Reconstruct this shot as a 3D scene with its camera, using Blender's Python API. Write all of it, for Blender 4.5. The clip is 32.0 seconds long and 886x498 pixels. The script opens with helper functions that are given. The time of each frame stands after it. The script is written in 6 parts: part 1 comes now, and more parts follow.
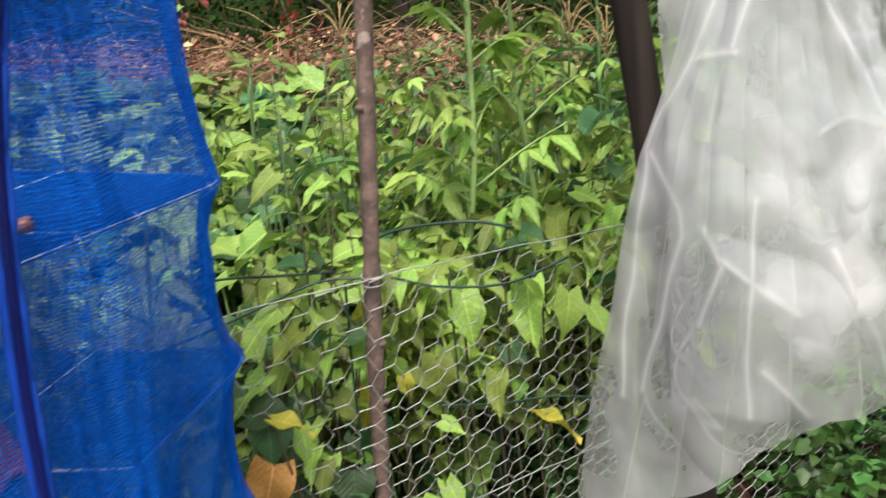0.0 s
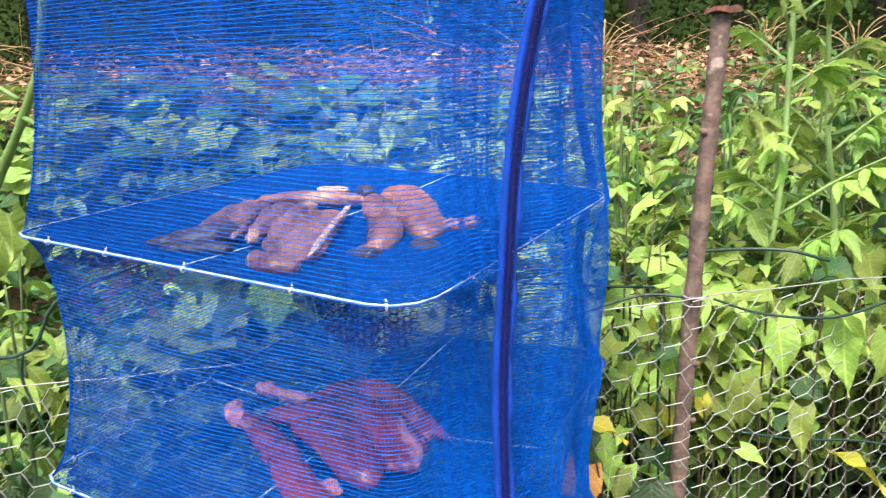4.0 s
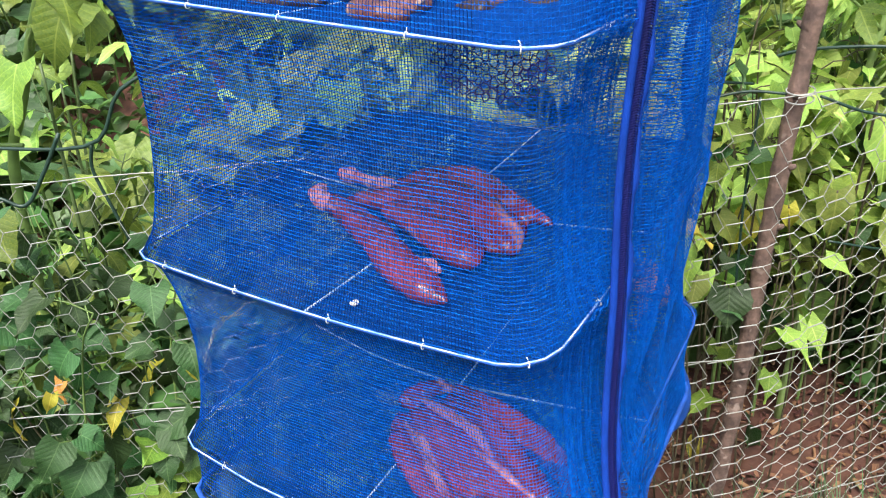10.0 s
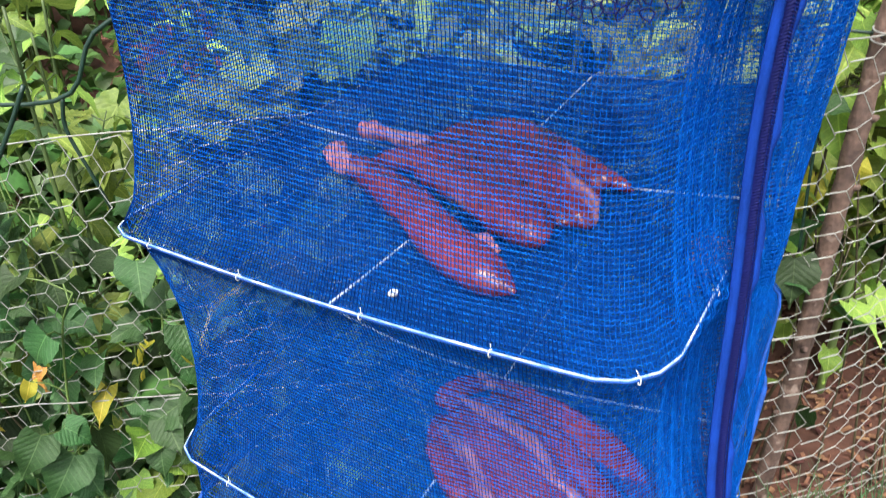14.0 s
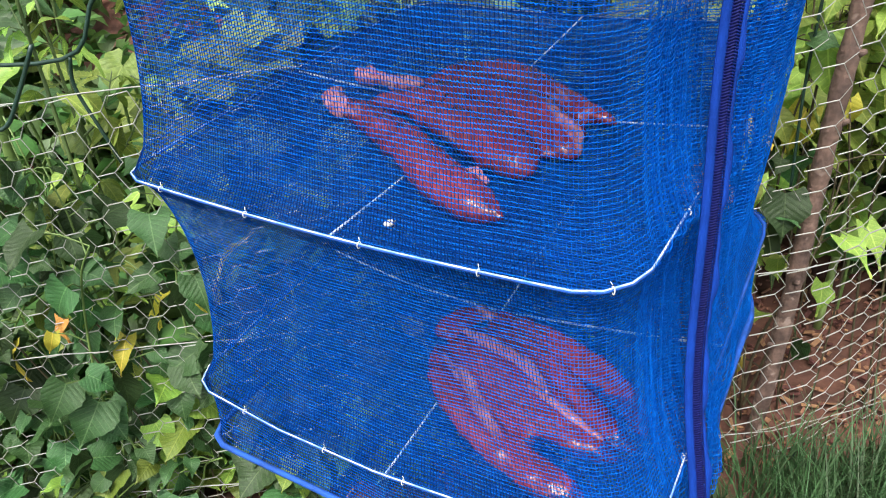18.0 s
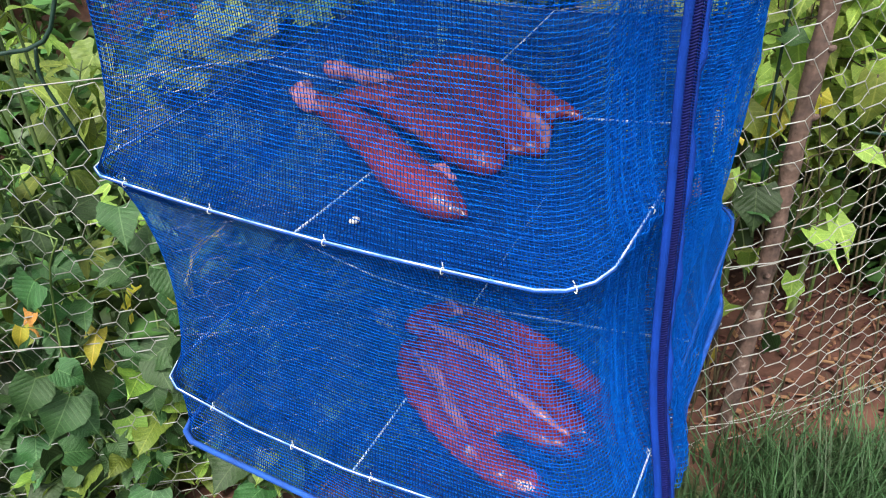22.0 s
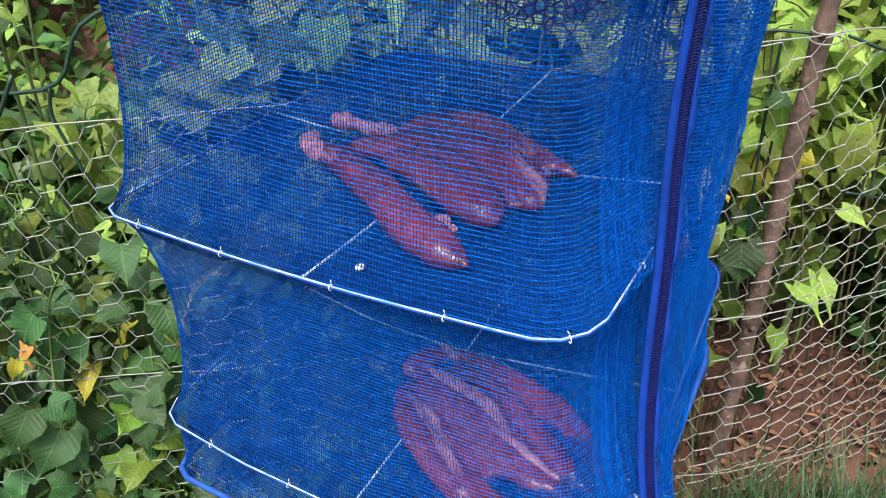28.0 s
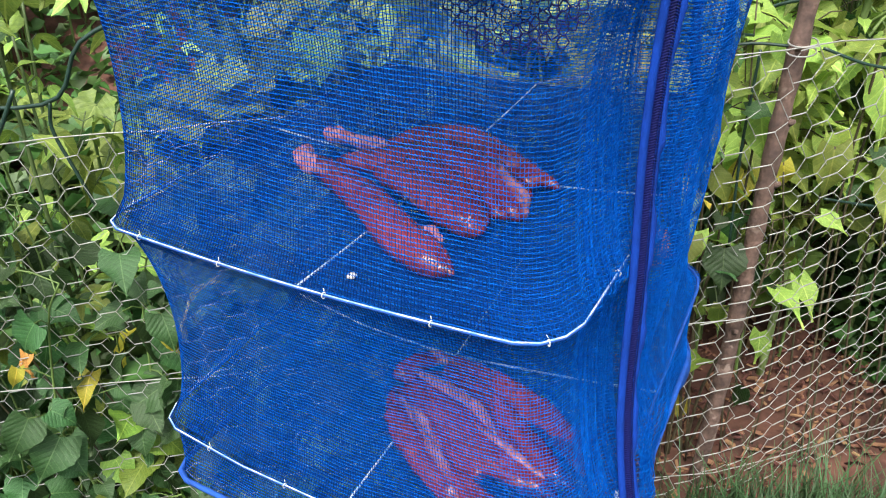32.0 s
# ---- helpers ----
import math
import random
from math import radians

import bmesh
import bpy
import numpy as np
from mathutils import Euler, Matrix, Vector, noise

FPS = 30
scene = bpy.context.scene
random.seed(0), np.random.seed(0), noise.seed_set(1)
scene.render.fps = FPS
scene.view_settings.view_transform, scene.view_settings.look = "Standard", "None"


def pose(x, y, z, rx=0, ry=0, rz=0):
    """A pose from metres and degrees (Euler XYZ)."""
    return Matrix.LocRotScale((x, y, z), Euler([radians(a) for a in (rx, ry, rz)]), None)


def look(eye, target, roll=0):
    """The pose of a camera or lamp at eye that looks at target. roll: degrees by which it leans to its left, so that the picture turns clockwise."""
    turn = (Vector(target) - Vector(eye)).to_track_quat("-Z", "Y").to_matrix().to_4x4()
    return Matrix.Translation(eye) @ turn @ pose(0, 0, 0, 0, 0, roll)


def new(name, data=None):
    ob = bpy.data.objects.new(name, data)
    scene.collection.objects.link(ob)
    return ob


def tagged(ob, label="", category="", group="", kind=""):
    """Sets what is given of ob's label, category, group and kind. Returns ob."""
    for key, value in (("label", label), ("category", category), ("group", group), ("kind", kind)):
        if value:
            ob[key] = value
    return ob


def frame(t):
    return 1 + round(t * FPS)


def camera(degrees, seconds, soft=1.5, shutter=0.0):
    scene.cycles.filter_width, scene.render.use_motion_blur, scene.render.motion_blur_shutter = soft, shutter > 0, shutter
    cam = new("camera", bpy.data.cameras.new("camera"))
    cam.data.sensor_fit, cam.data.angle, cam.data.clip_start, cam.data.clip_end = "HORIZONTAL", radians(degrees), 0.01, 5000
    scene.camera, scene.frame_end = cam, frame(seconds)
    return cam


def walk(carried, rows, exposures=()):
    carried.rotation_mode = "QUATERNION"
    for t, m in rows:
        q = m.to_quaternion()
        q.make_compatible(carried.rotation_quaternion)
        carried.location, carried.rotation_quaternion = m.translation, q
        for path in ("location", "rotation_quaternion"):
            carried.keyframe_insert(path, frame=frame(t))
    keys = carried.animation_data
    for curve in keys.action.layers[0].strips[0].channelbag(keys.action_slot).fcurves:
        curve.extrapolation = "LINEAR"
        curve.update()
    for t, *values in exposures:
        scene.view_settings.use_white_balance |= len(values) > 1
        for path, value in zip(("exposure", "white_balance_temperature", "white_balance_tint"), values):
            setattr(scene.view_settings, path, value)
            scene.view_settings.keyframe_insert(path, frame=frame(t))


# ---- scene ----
cam = camera(60.9, 32.0, soft=1.1, shutter=0.4)
PATH = [
    (0, (0.857, -0.273, 0.998), (0.309, 1.609, 0.604), -4.6),
    (0.5, (0.9, -0.244, 1.03), (0.48, 1.685, 0.705), -4.7),
    (1, (0.911, -0.228, 1.042), (0.592, 1.725, 0.748), -4.2),
    (1.5, (0.91, -0.229, 1.046), (0.625, 1.73, 0.766), -3.9),
    (2, (0.905, -0.252, 1.047), (0.552, 1.697, 0.775), -4.4),
    (2.5, (0.855, -0.3, 1.048), (0.297, 1.6, 0.766), -3.8),
    (3, (0.787, -0.328, 1.028), (0.048, 1.505, 0.723), -2.3),
    (3.5, (0.731, -0.368, 1.024), (-0.165, 1.391, 0.7), -2.2),
    (4, (0.693, -0.397, 1.019), (-0.311, 1.3, 0.68), -1.7),
    (4.4, (0.668, -0.406, 1.014), (-0.402, 1.243, 0.644), -2.4),
    (4.5, (0.687, -0.415, 1.008), (-0.41, 1.219, 0.651), -2.9),
    (6.5, (0.636, -0.432, 1.002), (-0.487, 1.164, 0.562), -2.3),
    (7, (0.648, -0.427, 0.997), (-0.461, 1.159, 0.492), -2.0),
    (7.5, (0.639, -0.418, 0.991), (-0.453, 1.154, 0.411), -2.1),
    (8, (0.638, -0.419, 0.982), (-0.445, 1.148, 0.373), -1.7),
    (8.5, (0.624, -0.413, 0.97), (-0.445, 1.139, 0.301), -1.7),
    (9, (0.63, -0.409, 0.968), (-0.427, 1.13, 0.252), -2.2),
    (9.5, (0.638, -0.414, 0.971), (-0.437, 1.104, 0.235), -2.8),
    (10, (0.622, -0.398, 0.958), (-0.408, 1.138, 0.196), -1.6),
    (10.5, (0.573, -0.361, 0.958), (-0.49, 1.161, 0.215), -2.2),
    (11, (0.524, -0.31, 0.942), (-0.518, 1.237, 0.22), -2.1),
    (11.5, (0.511, -0.297, 0.925), (-0.502, 1.266, 0.196), -1.1),
    (12, (0.509, -0.29, 0.921), (-0.503, 1.272, 0.189), -1.5),
    (12.5, (0.509, -0.29, 0.919), (-0.504, 1.259, 0.159), -1.8),
    (13, (0.511, -0.297, 0.921), (-0.496, 1.247, 0.145), -1.2),
    (13.5, (0.512, -0.309, 0.923), (-0.507, 1.22, 0.131), -1.2),
    (14, (0.512, -0.314, 0.915), (-0.482, 1.195, 0.057), -1.9),
    (14.5, (0.518, -0.321, 0.904), (-0.469, 1.134, -0.05), -3.5),
    (16.5, (0.533, -0.334, 0.898), (-0.45, 1.108, -0.077), -3.8),
    (17, (0.537, -0.331, 0.9), (-0.449, 1.116, -0.066), -3.7),
    (17.5, (0.543, -0.332, 0.904), (-0.443, 1.122, -0.05), -3.7),
    (18, (0.543, -0.341, 0.913), (-0.449, 1.109, -0.042), -3.9),
    (18.5, (0.542, -0.342, 0.915), (-0.454, 1.083, -0.074), -4.8),
    (19, (0.541, -0.344, 0.914), (-0.447, 1.077, -0.089), -4.8),
    (19.5, (0.545, -0.341, 0.916), (-0.435, 1.094, -0.074), -4.7),
    (20, (0.559, -0.332, 0.915), (-0.419, 1.103, -0.077), -5.6),
    (20.5, (0.555, -0.324, 0.91), (-0.414, 1.107, -0.096), -5.2),
    (21, (0.551, -0.326, 0.913), (-0.401, 1.12, -0.088), -3.6),
    (21.5, (0.553, -0.33, 0.916), (-0.4, 1.128, -0.067), -3.5),
    (22, (0.55, -0.332, 0.916), (-0.394, 1.133, -0.065), -3.1),
    (22.5, (0.548, -0.333, 0.918), (-0.382, 1.14, -0.065), -2.4),
    (23, (0.544, -0.336, 0.917), (-0.38, 1.139, -0.069), -1.9),
    (23.5, (0.541, -0.34, 0.918), (-0.379, 1.139, -0.065), -1.4),
    (24, (0.542, -0.35, 0.928), (-0.381, 1.138, -0.038), -0.9),
    (24.5, (0.549, -0.349, 0.929), (-0.38, 1.148, -0.018), -1.2),
    (25, (0.552, -0.347, 0.931), (-0.381, 1.154, -0.006), -1.2),
    (25.5, (0.553, -0.35, 0.932), (-0.378, 1.159, 0.007), -1.4),
    (27.5, (0.556, -0.356, 0.935), (-0.383, 1.173, 0.05), -1.2),
    (28, (0.554, -0.355, 0.933), (-0.388, 1.172, 0.05), -1.0),
    (28.5, (0.55, -0.368, 0.934), (-0.419, 1.131, 0.031), -1.3),
    (29, (0.546, -0.383, 0.936), (-0.436, 1.107, 0.033), -1.1),
    (29.5, (0.553, -0.383, 0.941), (-0.432, 1.115, 0.055), -1.2),
    (30, (0.565, -0.377, 0.946), (-0.412, 1.13, 0.066), -1.4),
    (30.5, (0.573, -0.38, 0.953), (-0.411, 1.132, 0.091), -1.5),
    (31, (0.569, -0.373, 0.948), (-0.4, 1.151, 0.089), -1.6),
    (31.5, (0.568, -0.369, 0.944), (-0.375, 1.165, 0.075), -1.2),
    (32, (0.572, -0.373, 0.948), (-0.362, 1.167, 0.078), -1.2),
]
walk(cam, [(t, look(eye, target, roll)) for t, eye, target, roll in PATH],
     [(0, 1.1), (0.5, 1.0), (1, 1.15), (1.5, 1.25), (2, 1.3), (3, 1.65), (3.8, 1.8), (6.5, 1.65), (9, 1.55), (13, 1.5), (19, 1.35), (23, 1.25), (29, 1.25), (32, 1.35)])

# ---- world and light ----
SUN_EL, SUN_AZ = radians(58), radians(164)
world = bpy.data.worlds.new("sky")
scene.world = world
world.use_nodes = True
wn = world.node_tree.nodes
sky = wn.new("ShaderNodeTexSky")
sky.sky_type, sky.sun_disc = "NISHITA", False
sky.sun_elevation, sky.sun_rotation = SUN_EL, SUN_AZ
sky.air_density, sky.dust_density = 1.0, 3.0
wn["Background"].inputs["Strength"].default_value = 0.15
grey = wn.new("ShaderNodeHueSaturation")  # thin cloud
grey.inputs["Saturation"].default_value = 0.35
world.node_tree.links.new(sky.outputs[0], grey.inputs["Color"])
world.node_tree.links.new(grey.outputs[0], wn["Background"].inputs["Color"])
sun = new("sun", bpy.data.lights.new("sun", "SUN"))
sun.data.energy, sun.data.angle, sun.data.color = 2.25, radians(20), (1.0, 0.95, 0.84)
sun_dir = Vector((math.sin(SUN_AZ) * math.cos(SUN_EL), math.cos(SUN_AZ) * math.cos(SUN_EL), math.sin(SUN_EL)))
sun.matrix_world = look(sun_dir * 20, (0, 0, 0))


# ---- materials ----
def material(name, base, rough=0.6, metal=0.0, vary=0.15, scale=30.0, bump=0.2, bump_scale=120.0,
             translucent=0.0, second=None, per_object=0.0, specular=0.5, island=False, trans_color=None, veins=0.0, patch=None):
    """A surface with colour variation at two scales, fine relief, and light that passes through thin sheets."""
    m = bpy.data.materials.new(name)
    m.use_nodes = True
    nt = m.node_tree
    n, l = nt.nodes, nt.links
    b = n["Principled BSDF"]
    b.inputs["Roughness"].default_value, b.inputs["Metallic"].default_value = rough, metal
    b.inputs["Specular IOR Level"].default_value = specular
    tc = n.new("ShaderNodeTexCoord")
    n1, n2 = n.new("ShaderNodeTexNoise"), n.new("ShaderNodeTexNoise")
    n1.inputs["Scale"].default_value, n1.inputs["Detail"].default_value = scale, 5
    n2.inputs["Scale"].default_value, n2.inputs["Detail"].default_value = bump_scale, 4
    for k in (n1, n2):
        l.new(tc.outputs["Object"], k.inputs["Vector"])
    mix = n.new("ShaderNodeMix")
    mix.data_type = "RGBA"
    ramp = n.new("ShaderNodeMapRange")
    ramp.inputs["From Min"].default_value, ramp.inputs["From Max"].default_value = 0.35, 0.65
    l.new(n1.outputs["Fac"], ramp.inputs["Value"])
    l.new(ramp.outputs[0], mix.inputs["Factor"])
    other = second or tuple(c * (1 - vary * 2) for c in base)
    mix.inputs["A"].default_value, mix.inputs["B"].default_value = (*base, 1), (*other, 1)
    colour = mix.outputs["Result"]
    height = n2.outputs["Fac"]
    if patch:  # blotches with an outline of their own
        n3 = n.new("ShaderNodeTexNoise")
        n3.inputs["Scale"].default_value, n3.inputs["Detail"].default_value = patch[1], 3
        l.new(tc.outputs["Object"], n3.inputs["Vector"])
        edge = n.new("ShaderNodeMapRange")
        edge.inputs["From Min"].default_value, edge.inputs["From Max"].default_value = patch[2], patch[2] + 0.06
        l.new(n3.outputs["Fac"], edge.inputs["Value"])
        pm = n.new("ShaderNodeMix")
        pm.data_type = "RGBA"
        pm.inputs["B"].default_value = (*patch[0], 1)
        l.new(edge.outputs[0], pm.inputs["Factor"])
        l.new(colour, pm.inputs["A"])
        colour = pm.outputs["Result"]
    if veins:  # a pale midrib along y and slanting side veins
        sep = n.new("ShaderNodeSeparateXYZ")
        l.new(tc.outputs["Object"], sep.inputs[0])

        def math_node(op, a, b):
            k = n.new("ShaderNodeMath")
            k.operation = op
            for i, x in enumerate((a, b)):
                if isinstance(x, (int, float)):
                    k.inputs[i].default_value = x
                elif x is not None:
                    l.new(x, k.inputs[i])
            return k.outputs[0]

        ax = math_node("ABSOLUTE", sep.outputs[0], None)
        slant = math_node("SUBTRACT", sep.outputs[1], math_node("MULTIPLY", ax, 0.8))
        saw = math_node("PINGPONG", slant, 0.065)
        side = math_node("LESS_THAN", saw, 0.006)
        rib = math_node("LESS_THAN", ax, 0.012)
        both = math_node("MAXIMUM", math_node("MULTIPLY", side, 0.6), rib)
        vm = n.new("ShaderNodeMix")
        vm.data_type = "RGBA"
        vm.inputs["B"].default_value = (min(1, base[0] * 1.5 + 0.05), min(1, base[1] * 1.35 + 0.05), base[2] * 1.4 + 0.03, 1)
        l.new(math_node("MULTIPLY", both, veins), vm.inputs["Factor"])
        l.new(colour, vm.inputs["A"])
        colour = vm.outputs["Result"]
        height = math_node("ADD", math_node("MULTIPLY", saw, 9.0), math_node("MULTIPLY", n2.outputs["Fac"], 0.6))
    hsv = n.new("ShaderNodeHueSaturation")
    l.new(colour, hsv.inputs["Color"])
    fine = n.new("ShaderNodeMapRange")
    fine.inputs["To Min"].default_value, fine.inputs["To Max"].default_value = 1 - vary, 1 + vary
    l.new(n2.outputs["Fac"], fine.inputs["Value"])
    value = fine.outputs[0]
    if per_object or island:
        if island:
            rnd = n.new("ShaderNodeNewGeometry").outputs["Random Per Island"]
        else:
            rnd = n.new("ShaderNodeObjectInfo").outputs["Random"]
        pr = n.new("ShaderNodeMapRange")
        amount = per_object or 0.3
        pr.inputs["To Min"].default_value, pr.inputs["To Max"].default_value = 1 - amount, 1 + amount
        l.new(rnd, pr.inputs["Value"])
        mul = n.new("ShaderNodeMath")
        mul.operation = "MULTIPLY"
        l.new(pr.outputs[0], mul.inputs[0])
        l.new(value, mul.inputs[1])
        value = mul.outputs[0]
        hue = n.new("ShaderNodeMapRange")
        hue.inputs["To Min"].default_value, hue.inputs["To Max"].default_value = 0.5 - 0.05 * amount, 0.5 + 0.05 * amount
        l.new(rnd, hue.inputs["Value"])
        l.new(hue.outputs[0], hsv.inputs["Hue"])
    l.new(value, hsv.inputs["Value"])
    l.new(hsv.outputs[0], b.inputs["Base Color"])
    if bump:
        bp = n.new("ShaderNodeBump")
        bp.inputs["Strength"].default_value, bp.inputs["Distance"].default_value = bump, 0.002
        l.new(height, bp.inputs["Height"])
        l.new(bp.outputs[0], b.inputs["Normal"])
    if translucent:
        tr = n.new("ShaderNodeBsdfTranslucent")
        ms = n.new("ShaderNodeMixShader")
        ms.inputs[0].default_value = translucent
        if trans_color:
            tr.inputs["Color"].default_value = (*trans_color, 1)
        else:
            l.new(hsv.outputs[0], tr.inputs["Color"])
        l.new(b.outputs[0], ms.inputs[1])
        l.new(tr.outputs[0], ms.inputs[2])
        l.new(ms.outputs[0], n["Material Output"].inputs["Surface"])
    return m


M = {}
M["net"] = material("blue_net", (0.002, 0.185, 0.78), 0.55, vary=0.3, scale=260, bump=0, translucent=0.35, specular=0.08, second=(0.001, 0.09, 0.5))
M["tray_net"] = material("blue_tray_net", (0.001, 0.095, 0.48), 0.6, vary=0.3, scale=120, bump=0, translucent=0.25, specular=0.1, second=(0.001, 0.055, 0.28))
M["net_cross"] = material("dark_blue_net", (0.001, 0.035, 0.2), 0.65, vary=0.2, scale=25, bump=0, specular=0.1)
M["tape"] = material("zip_tape", (0.004, 0.042, 0.31), 0.85, vary=0.15, scale=40, bump=0.4, bump_scale=900, specular=0.15)
M["coil"] = material("zip_coil", (0.004, 0.008, 0.11), 0.6, vary=0.1, specular=0.2)
M["piping"] = material("blue_piping", (0.004, 0.075, 0.4), 0.7, vary=0.2, scale=60, bump=0.5, bump_scale=700)
M["rim"] = material("coated_wire", (0.58, 0.63, 0.68), 0.5, vary=0.2, scale=70, bump=0.2, second=(0.12, 0.28, 0.58))
M["thread"] = material("white_thread", (0.8, 0.8, 0.76), 0.7, vary=0.08)
M["galv"] = material("galvanised_wire", (0.37, 0.38, 0.37), 0.5, 0.4, vary=0.3, scale=60, bump=0.1, second=(0.28, 0.27, 0.25))
M["greenwire"] = material("coated_green_wire", (0.01, 0.035, 0.025), 0.45, vary=0.1)
M["bark"] = material("stick_bark", (0.155, 0.097, 0.077), 0.85, vary=0.5, scale=45, bump=1.0, bump_scale=160, second=(0.066, 0.042, 0.036), patch=((0.27, 0.2, 0.17), 30.0, 0.63))
M["cutwood"] = material("cut_wood", (0.15, 0.05, 0.028), 0.85, vary=0.3, scale=50, bump=0.6)
M["post"] = material("dark_post", (0.03, 0.021, 0.016), 0.85, vary=0.4, scale=40, bump=0.8, bump_scale=90, second=(0.012, 0.008, 0.007), specular=0.2)
M["soil"] = material("red_soil", (0.125, 0.054, 0.037), 0.95, vary=0.35, scale=14, bump=1.0, bump_scale=70, second=(0.06, 0.027, 0.02))
M["chip"] = material("bark_mulch", (0.21, 0.095, 0.062), 0.9, vary=0.3, scale=30, bump=0.6, per_object=0.6, second=(0.13, 0.055, 0.035), island=True)
M["straw"] = material("dry_brush", (0.42, 0.235, 0.14), 0.9, vary=0.3, scale=20, bump=0.3, per_object=0.6, second=(0.2, 0.1, 0.06), island=True)
M["grass"] = material("grass", (0.058, 0.128, 0.046), 0.6, vary=0.2, scale=20, bump=0, per_object=0.4, translucent=0.3, island=True)
M["leaf"] = material("fresh_leaf", (0.215, 0.315, 0.05), 0.36, vary=0.16, scale=28, bump=0.5, bump_scale=160, translucent=0.42, per_object=0.48, second=(0.13, 0.235, 0.042), veins=0.7, patch=((0.26, 0.29, 0.045), 3.0, 0.68))
M["broad"] = material("squash_leaf", (0.2, 0.285, 0.055), 0.5, vary=0.2, scale=9, bump=0.6, bump_scale=60, translucent=0.3, per_object=0.4, second=(0.135, 0.21, 0.042), veins=0.6)
# pale green leaf, its colour brightened further to look sunlit
M["pale"] = material("sunlit_pale_leaf", (0.33, 0.44, 0.085), 0.42, vary=0.16, scale=28, bump=0.5, bump_scale=160, translucent=0.42, per_object=0.45, second=(0.24, 0.37, 0.075), veins=0.7, patch=((0.36, 0.4, 0.08), 3.0, 0.7))
M["leaf2"] = material("dark_leaf", (0.045, 0.115, 0.034), 0.45, vary=0.16, scale=28, bump=0.5, bump_scale=160, translucent=0.3, per_object=0.48, veins=0.7)
M["leafy"] = material("leaf_mass", (0.075, 0.165, 0.038), 0.5, vary=0.16, scale=28, bump=0.4, bump_scale=160, translucent=0.3, per_object=0.45, island=True)
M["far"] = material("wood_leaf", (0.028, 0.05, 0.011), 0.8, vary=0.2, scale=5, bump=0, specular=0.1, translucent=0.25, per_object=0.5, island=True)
M["yellow"] = material("yellow_leaf", (0.5, 0.42, 0.05), 0.55, vary=0.15, scale=30, bump=0.4, translucent=0.35, per_object=0.2, second=(0.35, 0.36, 0.04), veins=0.7, patch=((0.3, 0.12, 0.03), 4.0, 0.66))
M["orange"] = material("withered_leaf", (0.6, 0.29, 0.07), 0.6, vary=0.2, scale=30, bump=0.4, translucent=0.3, veins=0.7)
M["stem"] = material("green_stem", (0.13, 0.21, 0.055), 0.5, vary=0.15, scale=30, bump=0.3)
M["pale_stem"] = material("pale_green_stem", (0.24, 0.35, 0.11), 0.5, vary=0.15, scale=30, bump=0.3)
M["weed_stem"] = material("dark_green_stem", (0.08, 0.125, 0.04), 0.5, vary=0.15, scale=30, bump=0.3)
M["vine"] = material("brown_vine", (0.075, 0.06, 0.03), 0.7, vary=0.2, scale=30, bump=0.3)
M["corn"] = material("corn_blade", (0.07, 0.145, 0.038), 0.45, vary=0.14, scale=25, bump=0.3, translucent=0.3, per_object=0.3)
M["midrib"] = material("corn_midrib", (0.3, 0.4, 0.17), 0.5, vary=0.12, scale=25, bump=0.2, translucent=0.3)
M["tassel"] = material("corn_tassel", (0.38, 0.25, 0.11), 0.8, vary=0.2, scale=60, bump=0.4)
M["redleaf"] = material("red_leaf", (0.28, 0.05, 0.03), 0.6, vary=0.2, translucent=0.3, per_object=0.3)
M["tomato"] = material("green_tomato", (0.36, 0.46, 0.13), 0.3, vary=0.08, scale=12, bump=0.05)
M["board"] = material("weathered_board", (0.2, 0.19, 0.175), 0.8, vary=0.2, scale=8, bump=0.4, bump_scale=60, per_object=0.2)
M["trunk"] = material("tree_bark", (0.03, 0.022, 0.017), 0.9, vary=0.3, scale=6, bump=1.0, bump_scale=25)
M["meat_tan"] = material("cured_meat_tan", (0.31, 0.135, 0.085), 0.34, vary=0.25, scale=40, bump=0.9, bump_scale=240, second=(0.12, 0.036, 0.028), patch=((0.46, 0.26, 0.16), 26.0, 0.6))
M["meat_dark"] = material("cured_skin_dark", (0.045, 0.025, 0.022), 0.45, vary=0.2, scale=26, bump=0.8)
M["meat_red"] = material("cured_meat_red", (0.25, 0.042, 0.056), 0.22, vary=0.3, scale=34, bump=0.8, bump_scale=160, second=(0.1, 0.013, 0.027), patch=((0.44, 0.19, 0.2), 24.0, 0.6), specular=0.7)
M["flesh"] = material("pale_flesh", (0.42, 0.17, 0.17), 0.25, vary=0.2, scale=60, bump=0.8, second=(0.26, 0.07, 0.08), specular=0.8)
M["pale_fat"] = material("pale_fat", (0.62, 0.42, 0.33), 0.4, vary=0.15, scale=60, bump=0.5)
M["meat_fat"] = material("pink_joint", (0.66, 0.3, 0.32), 0.18, vary=0.2, scale=70, bump=0.7, second=(0.42, 0.11, 0.12), specular=0.8)


def fibres(mat, turn):
    """Stretches a material's pattern along the lie of the meat."""
    n, l = mat.node_tree.nodes, mat.node_tree.links
    tc = next(k for k in n if k.type == "TEX_COORD")
    mp = n.new("ShaderNodeMapping")
    mp.vector_type = "TEXTURE"
    mp.inputs["Rotation"].default_value = (0, 0, radians(turn))
    mp.inputs["Scale"].default_value = (4.0, 1.0, 1.0)
    ends = [k.to_socket for k in tc.outputs["Object"].links]
    l.new(tc.outputs["Object"], mp.inputs["Vector"])
    for e in ends:
        l.new(mp.outputs[0], e)


